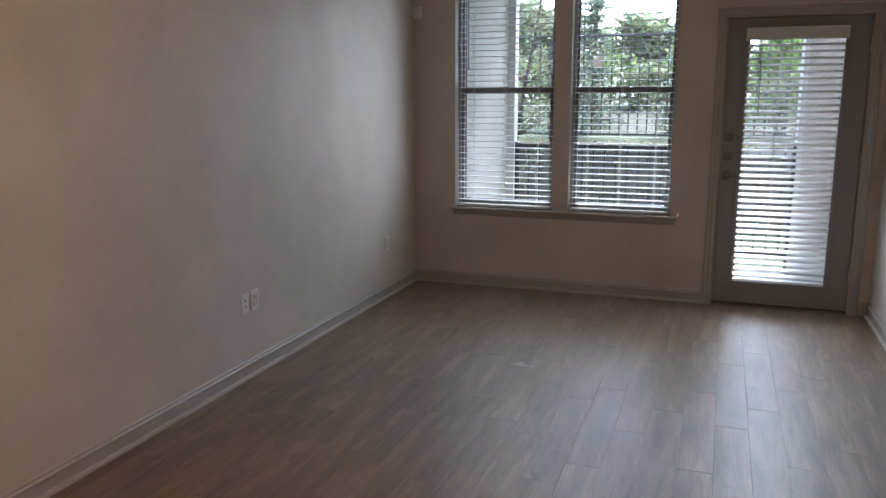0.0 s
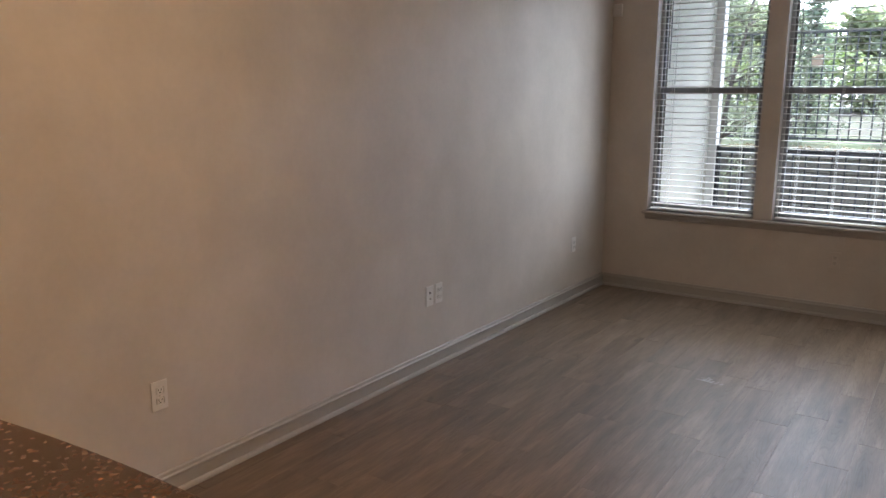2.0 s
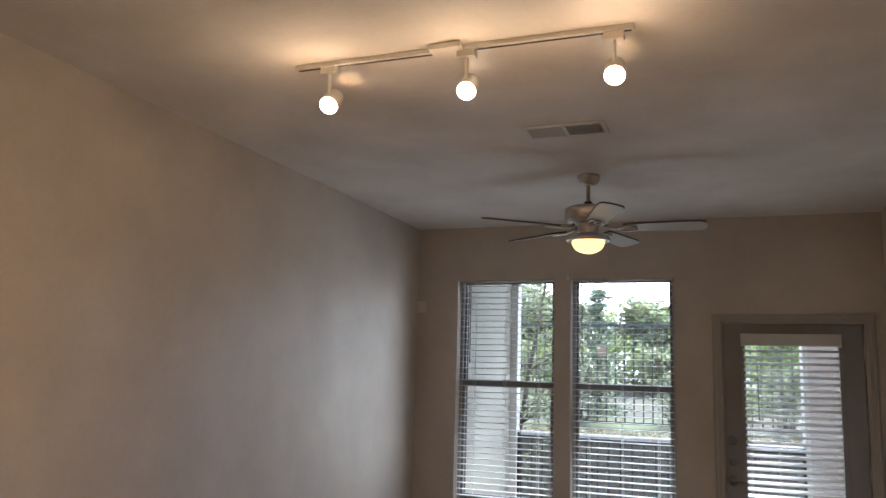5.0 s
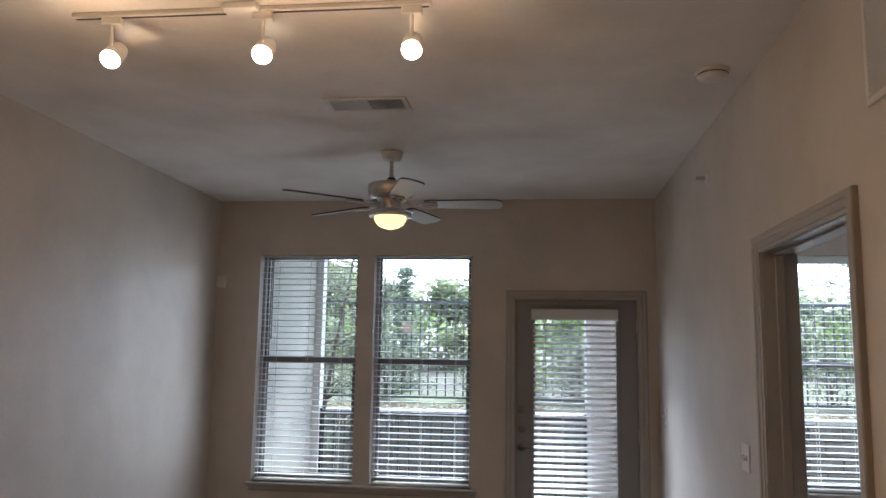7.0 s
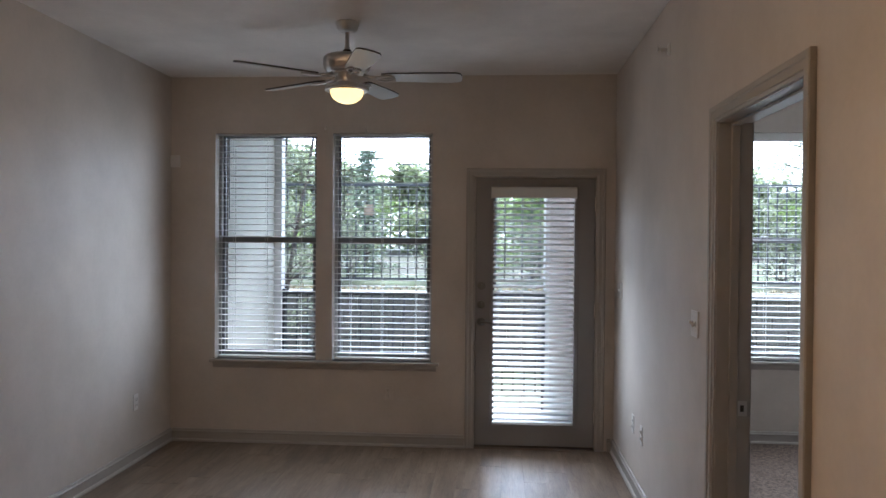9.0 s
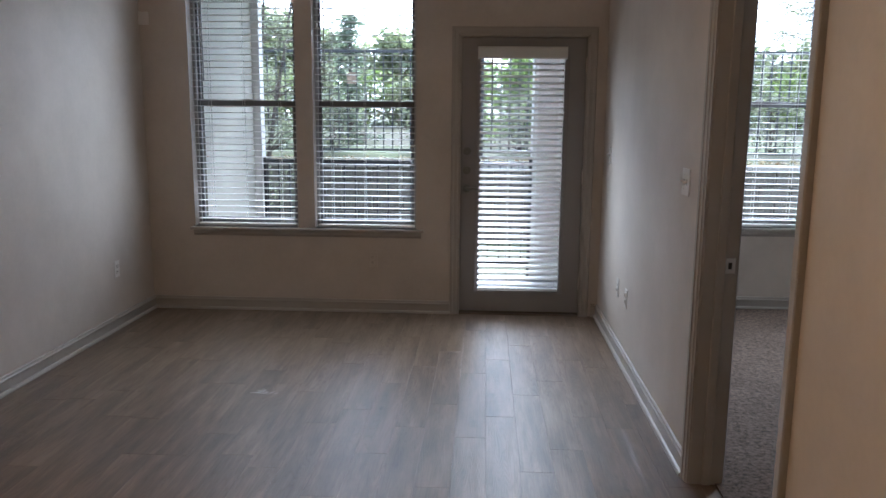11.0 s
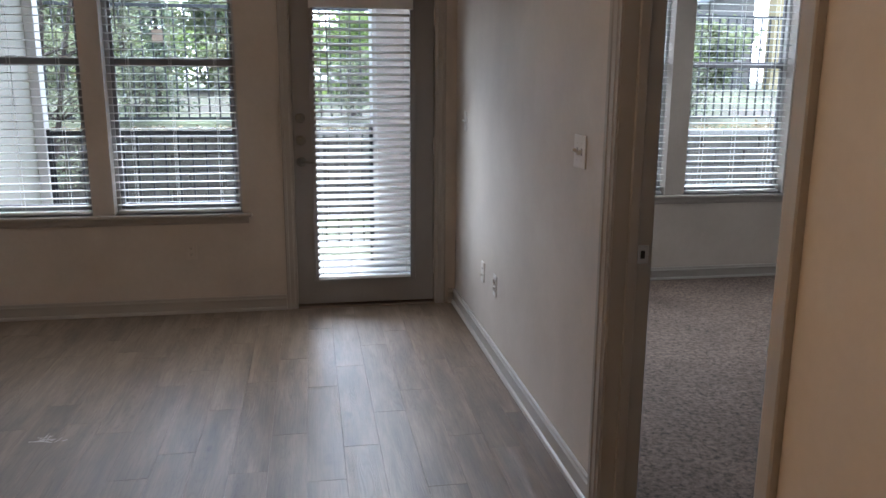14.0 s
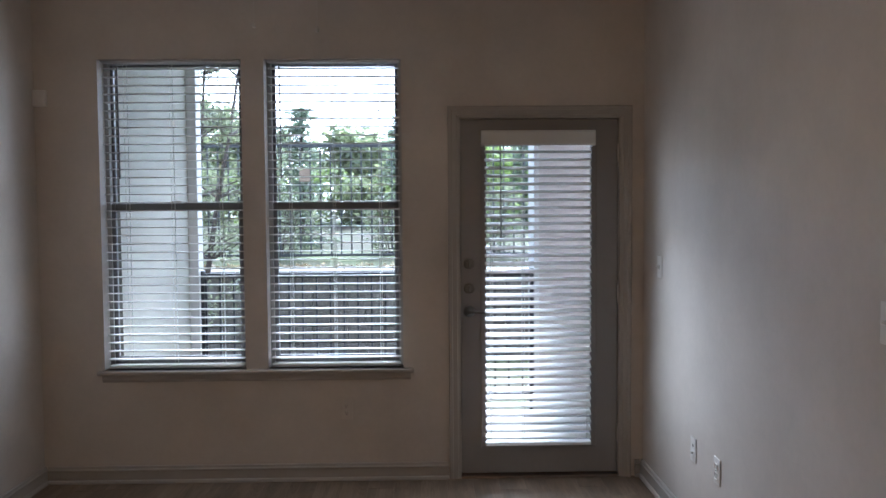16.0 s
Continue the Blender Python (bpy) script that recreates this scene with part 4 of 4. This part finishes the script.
# ---- ground: level by the house, stepped up behind the retaining wall ----
gb_ = bmesh.new()
prof = [(-150, -0.17), (9.9, -0.17), (10.39, -0.17), (10.40, 0.83), (11.0, 0.93), (13.0, 1.05), (18.0, 1.35), (40.0, 1.6), (400.0, 3.0)]
rows = []
for yy, zz in prof:
    rows.append([gb_.verts.new((xx, yy, zz + (0.05 * math.sin(xx * 0.9 + yy) if yy > 11.5 else 0))) for xx in [-300, -60] + list(range(-20, 41, 2)) + [60, 300]])
for a, b in zip(rows, rows[1:]):
    for i in range(len(a) - 1):
        gb_.faces.new((a[i], a[i + 1], b[i + 1], b[i]))
structure("ground", gb_, GROUND, "mulch and sparse bright grass around the building", "ground")

rw = tagged(new("wall_retaining"), "grey split-face block retaining wall with a pale cap", "retaining wall", "", "structure")
bl = bm_box(-0.2, 0.2, -0.14, 0.14, -0.095, 0.095, 0.012, 1)
blme = mesh_of("block", bl, BLOCK)
cap = mesh_of("cap_stone", bm_box(-0.298, 0.298, -0.19, 0.17, -0.03, 0.03, 0.008, 1), CAPST)
rng = random.Random(5)
for r in range(5):
    for i in range(36):
        o = new("block", blme)
        o.parent = rw
        o.matrix_basis = pose(-5.5 + i * 0.405 + (0.2 if r % 2 else 0), 10.26 + rng.uniform(-0.012, 0.012), -0.07 + r * 0.195, 0, 0, rng.uniform(-1, 1))
for i in range(25):
    o = new("cap_stone", cap)
    o.parent = rw
    o.matrix_basis = pose(-5.4 + i * 0.6, 10.25, 0.838, rng.uniform(-0.5, 0.5), 0, 0)


# ---- plants ----
def leaves(name, centres, size, mat, parent, seed, lean=0.5):
    """One mesh of many small pointed, folded leaves at the given centres."""
    rs = np.random.RandomState(seed)
    c = np.asarray(centres)
    n = len(c)
    d = rs.normal(size=(n, 3))
    d[:, 2] = d[:, 2] * lean - 0.15
    d /= np.linalg.norm(d, axis=1)[:, None]
    s = np.cross(d, rs.normal(size=(n, 3)))
    s /= np.linalg.norm(s, axis=1)[:, None]
    nrm = np.cross(d, s)
    k = (size * rs.uniform(0.6, 1.35, n))[:, None]
    v = np.stack([c, c + d * k * 0.5 + s * k * 0.26 + nrm * k * 0.08, c + d * k, c + d * k * 0.5 - s * k * 0.26 + nrm * k * 0.08], 1).reshape(-1, 3)
    q = np.arange(n)[:, None] * 4
    faces = np.concatenate([q + np.array([[0, 1, 2]]), q + np.array([[0, 2, 3]])], 0)
    me = bpy.data.meshes.new(name)
    me.from_pydata(v.tolist(), [], faces.tolist())
    me.materials.append(mat)
    ob = new(name, me)
    ob.parent = parent
    return ob


def tree(name, label, x, y, z, height, spread, count, size, mat, seed, bare=0.25, category="tree", trunks=1):
    t = thing(name, label, category, (x, y, z))
    rg = random.Random(seed)
    cent = []
    wood = bmesh.new()
    limbs = []
    for k in range(trunks):
        pts = [Vector((rg.uniform(-0.05, 0.05), 0, -0.1))]
        tilt = Vector((rg.uniform(-0.25, 0.25), rg.uniform(-0.2, 0.2), 1)) if trunks > 1 else Vector((rg.uniform(-0.06, 0.06), rg.uniform(-0.06, 0.06), 1))
        for i in range(6):
            pts.append(pts[-1] + tilt * (height * 0.85 / 6) + Vector((rg.uniform(-0.05, 0.05), rg.uniform(-0.05, 0.05), 0)) * height * 0.12)
        base = (0.016 * height + 0.012) * (0.45 if trunks > 1 else 0.8)
        bm_tube(pts, [base * (1 - 0.13 * i) for i in range(7)], 8, wood)
        for i in range(1, 7):
            for _ in range(5):
                a = rg.uniform(0, 2 * math.pi)
                h = i / 6
                if h < bare:
                    continue
                reach = spread * (0.35 + 0.65 * math.sin(math.pi * min(1, h * 0.9 + 0.05))) * rg.uniform(0.5, 1.1)
                tip = pts[i] + Vector((math.cos(a) * reach, math.sin(a) * reach, reach * rg.uniform(0.15, 0.75)))
                mid = pts[i].lerp(tip, 0.5) + Vector((rg.uniform(-0.1, 0.1), rg.uniform(-0.1, 0.1), 0.06)) * reach
                bm_tube([pts[i], mid, tip], [base * 0.34, base * 0.2, base * 0.07], 5, wood)
                limbs.append((pts[i], mid, tip))
    part("trunk", wood, BARK, t)
    rs = np.random.RandomState(seed)
    for _ in range(count):
        a, m, e = limbs[rs.randint(len(limbs))]
        u = rs.uniform(0.3, 1.05)
        p = a.lerp(m, u * 2) if u < 0.5 else m.lerp(e, u * 2 - 1)
        j = rs.normal(size=3) * spread * 0.085
        cent.append((p.x + j[0], p.y + j[1], p.z + j[2]))
    leaves("crown", cent, size, mat, t, seed)
    return t


def conifer(x, y, z, height, spread, count, seed):
    t = thing("conifer_tree", "young pointed evergreen tree behind the fence", "tree", (x, y, z))
    rs = np.random.RandomState(seed)
    wood = bm_tube([(0, 0, -0.1), (0.01, 0, height * 0.5), (0, 0, height)], [0.05, 0.03, 0.006], 7)
    cent = []
    layers = int(height / 0.2)
    for i in range(layers):
        h = 0.06 + 0.93 * i / layers
        reach = spread * (1 - h) ** 0.8 + 0.04
        for k in range(7):
            a = rs.uniform(0, 2 * math.pi)
            r = reach * rs.uniform(0.6, 1.15)
            tip = (math.cos(a) * r, math.sin(a) * r, h * height - 0.12 * r + rs.uniform(-0.05, 0.05))
            bm_tube([(0, 0, h * height), (tip[0] * 0.5, tip[1] * 0.5, h * height + 0.02), tip], [0.012, 0.008, 0.003], 4, wood)
            for _ in range(max(4, int(count / layers / 7))):
                u = rs.uniform(0.15, 1.05)
                j = rs.normal(size=3) * 0.045
                cent.append((tip[0] * u + j[0], tip[1] * u + j[1], h * height + (tip[2] - h * height) * u + j[2]))
    part("trunk", wood, BARK, t)
    leaves("crown", cent, 0.075, LEAF_PINE, t, seed, 0.4)


tree("shrub_tree", "slender multi-stem evergreen tree beyond the patio railing", -1.75, 9.0, -0.17, 4.6, 0.95, 9000, 0.048, LEAF_OAK, 11, 0.15, trunks=3)
tree("shrub_tree", "slender multi-stem evergreen tree beside the retaining wall", -3.1, 9.5, -0.17, 4.3, 1.1, 8000, 0.052, LEAF_OAK, 12, 0.15, trunks=3)
tree("broadleaf_tree", "leafy tree rising behind the fence", -3.3, 13.0, 1.0, 3.6, 1.2, 7000, 0.065, LEAF_OAK, 13, 0.15)
tree("broadleaf_tree", "leafy tree rising behind the fence", -1.9, 13.8, 1.05, 2.0, 0.9, 5500, 0.065, LEAF_OAK, 17, 0.1)
conifer(-1.15, 12.6, 1.02, 2.15, 0.42, 2800, 21)
conifer(0.25, 15.0, 1.15, 2.2, 0.9, 4000, 22)
conifer(2.6, 16.5, 1.2, 2.0, 0.9, 3600, 23)
tree("broadleaf_tree", "bright green young tree behind the fence", 1.7, 14.5, 1.1, 1.6, 0.9, 3600, 0.08, LEAF_BRIGHT, 14, 0.1)
tree("broadleaf_tree", "leafy tree rising behind the fence", 4.6, 14.0, 1.1, 2.0, 1.2, 5600, 0.065, LEAF_OAK, 15, 0.12)
tree("broadleaf_tree", "leafy tree rising behind the fence", 7.4, 15.0, 1.1, 3.0, 1.2, 5600, 0.07, LEAF_OAK, 16, 0.12)
tree("broadleaf_tree", "leafy tree rising behind the fence", -6.2, 13.5, 1.0, 4.5, 1.6, 5200, 0.1, LEAF_OAK, 18, 0.12)
rg = random.Random(77)
for i in range(13):
    wx = -10 + i * 1.75
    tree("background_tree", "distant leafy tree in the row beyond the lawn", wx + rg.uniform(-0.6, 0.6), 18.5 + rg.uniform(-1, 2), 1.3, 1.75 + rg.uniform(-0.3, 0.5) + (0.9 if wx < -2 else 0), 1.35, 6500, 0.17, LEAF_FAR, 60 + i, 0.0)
for i, (sx, sy, sh, mt) in enumerate([(-2.6, 11.6, 1.0, LEAF_OAK), (-1.2, 11.5, 0.9, LEAF_OAK), (0.2, 11.7, 0.85, LEAF_OAK), (0.9, 12.4, 0.8, LEAF_BRIGHT), (1.6, 11.6, 1.0, LEAF_OAK), (2.9, 11.7, 1.05, LEAF_OAK), (4.0, 11.6, 0.9, LEAF_OAK), (5.3, 11.7, 1.0, LEAF_OAK), (6.6, 11.6, 0.9, LEAF_OAK), (-4.4, 11.6, 1.1, LEAF_OAK)]):
    tree("shrub", "dense evergreen shrub growing along the fence", sx, sy, 0.95, sh, 0.55, 750, 0.06, mt, 40 + i, 0.05, "shrub", 3)
for i in range(15):
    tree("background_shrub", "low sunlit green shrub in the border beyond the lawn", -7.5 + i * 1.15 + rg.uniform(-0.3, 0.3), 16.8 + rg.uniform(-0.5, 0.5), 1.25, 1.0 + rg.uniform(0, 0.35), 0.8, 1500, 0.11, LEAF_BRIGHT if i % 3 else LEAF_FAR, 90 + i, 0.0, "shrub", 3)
rs = np.random.RandomState(3)
tagged(leaves("leaf_litter", np.stack([rs.uniform(-6, 9, 5000), rs.uniform(10.45, 11.6, 5000), 0.86 + rs.uniform(0, 0.05, 5000)], 1), 0.07,
              leaf_mat("dry_leaf", (0.16, 0.11, 0.07), (0.42, 0.36, 0.27)), None, 4, 0.2), "dry fallen leaves along the top of the retaining wall", "leaf litter", "", "stuff")


# ---- building across the way ----
def clubhouse(x, y, z):
    """Grey gable with a metal roof beside an open cream timber tower."""
    h = thing("clubhouse", "grey sided building with a metal roof and cream posts", "house", (x, y, z))

    def box(name, b, mat, parent=None, label="", bevel=0.01):
        return part(name, bm_box(*b, bevel, 1), mat, parent or h, label)

    gable = bmesh.new()
    prof = [(-8.0, 0.0), (0.6, 0.0), (0.6, 2.66), (-8.0, 0.2)]
    r0 = [gable.verts.new((a, 0.5, c)) for a, c in prof]
    r1 = [gable.verts.new((a, 6.0, c)) for a, c in prof]
    for i in range(4):
        gable.faces.new((r0[i], r0[(i + 1) % 4], r1[(i + 1) % 4], r1[i]))
    gable.faces.new(r0[::-1])
    gable.faces.new(r1)
    bmesh.ops.recalc_face_normals(gable, faces=gable.faces[:])
    wall = part("wall", gable, SIDING, h)
    for i in range(12):
        zz = 0.1 + i * 0.2
        part("siding_board", bm_profile([(0.499, zz), (0.47, zz), (0.485, zz + 0.2), (0.499, zz + 0.2)], "x", max(-8.0, -8.0 + (zz - 0.1) * 3.5), 0.59), SIDING, wall)
    roof = bmesh.new()
    pts = [(-8.6, 0.1, 0.05), (0.72, 0.1, 2.72), (0.72, 6.4, 3.30), (-8.6, 6.4, 1.6)]
    lo = [roof.verts.new(p) for p in pts]
    hi = [roof.verts.new((p[0], p[1], p[2] + 0.12)) for p in pts]
    for i in range(4):
        roof.faces.new((lo[i], lo[(i + 1) % 4], hi[(i + 1) % 4], hi[i]))
    roof.faces.new(lo[::-1])
    roof.faces.new(hi)
    rf = part("roof", roof, ROOFM, h, "grey standing-seam metal roof")
    for i in range(24):
        u = i / 23
        a = Vector(pts[0]).lerp(Vector(pts[1]), u)
        b = Vector(pts[3]).lerp(Vector(pts[2]), u)
        part("seam", bm_tube([(a.x, a.y, a.z + 0.13), (b.x, b.y, b.z + 0.13)], 0.022, 4), EXTTRIM, rf)
    for wx in (-2.6, -1.2, -0.1):
        w = box("window", (wx - 0.34, wx + 0.34, 0.43, 0.47, 0.55, 1.55), EXTTRIM)
        box("pane", (wx - 0.28, wx + 0.28, 0.42, 0.429, 0.61, 1.49), DARK, w, "dark window pane", 0.0)
    box("door", (-0.62, -0.34, 0.44, 0.469, 0.0, 0.45), TEAL, None, "teal painted panel")
    box("post", (0.73, 1.07, -0.3, 0.04, 0.0, 3.36), CREAM, None, "cream stucco tower post")
    box("post", (-0.55, -0.42, -0.25, 0.0, 2.5, 3.36), EXTTRIM)
    box("post", (0.33, 0.42, -0.25, 0.0, 2.7, 3.36), EXTTRIM)
    box("tower_beam", (-1.9, 1.3, -0.3, 0.05, 3.361, 3.72), EXTTRIM, None, "white painted tower beam")
    box("short_post", (1.38, 1.64, -0.3, 0.0, 0.0, 2.72), PEACH, None, "peach stucco post")
    box("post_cap", (1.34, 1.68, -0.34, 0.04, 2.721, 2.80), CREAM)
    box("infill_wall", (1.071, 1.379, -0.1, 0.0, 0.0, 2.55), SIDING)
    return h


clubhouse(12.2, 20.0, 1.3)


# ---- floor planks ----
PW, PL, G = 0.146, 0.918, 0.0004


def plank_mesh(w, l):
    bm = bmesh.new()
    e, d = 0.0006, 0.0006
    a = [bm.verts.new((sx * w / 2, sy * l / 2, -0.006)) for sx, sy in ((-1, -1), (1, -1), (1, 1), (-1, 1))]
    b = [bm.verts.new((sx * w / 2, sy * l / 2, -d)) for sx, sy in ((-1, -1), (1, -1), (1, 1), (-1, 1))]
    c = [bm.verts.new((sx * (w / 2 - e), sy * (l / 2 - e), 0)) for sx, sy in ((-1, -1), (1, -1), (1, 1), (-1, 1))]
    for p, q in ((a, b), (b, c)):
        for i in range(4):
            bm.faces.new((p[i], p[(i + 1) % 4], q[(i + 1) % 4], q[i]))
    bm.faces.new(c)
    bmesh.ops.recalc_face_normals(bm, faces=bm.faces[:])
    return mesh_of("plank", bm, PLANK)


full = plank_mesh(PW - G, PL - 0.001)
known = {0: 2.65, 1: 2.965, -1: 3.303, 3: 2.68, 2: 3.20}
rng = random.Random(9)
row = math.floor((XL - 1.085) / PW)
while 1.085 + row * PW < XR2 - 0.02:
    xa, xb = max(XL, 1.085 + row * PW), min(XR2 - 0.02, 1.085 + (row + 1) * PW)
    y = known.get(row, rng.uniform(2.0, 2.9))
    while y > YS:
        y -= PL
    while y < YW + 0.02:
        ya, yb = max(YS, y), min(YW + 0.02, y + PL)
        if yb - ya > 0.02 and xb - xa > 0.01:
            whole = yb - ya > PL - 0.001 and xb - xa > PW - 0.001
            o = new("plank", full if whole else plank_mesh(xb - xa - G, yb - ya - 0.001))
            o.parent = floor
            o.matrix_basis = pose((xa + xb) / 2, (ya + yb) / 2, 0, 0, 0, 180 * rng.randint(0, 1))
        y += PL
    row += 1

# ---- a scuff on the planks ----
rs = np.random.RandomState(31)
bm = bmesh.new()
for k in range(16):
    cx, cy, a = -0.10 + rs.uniform(-0.075, 0.075), 3.82 + rs.uniform(-0.03, 0.03), rs.uniform(-0.5, 0.5) + (1.2 if k % 3 == 0 else 0)
    l, w = rs.uniform(0.008, 0.03), rs.uniform(0.0012, 0.003)
    own = bm_box(-l, l, -w, w, 0, 0.0004)
    own.transform(pose(cx, cy, 0.0002, 0, 0, math.degrees(a)))
    join(bm, own)
part("scuff_mark", bm, SCUFF, floor, "pale scratched scuff on the plank floor")
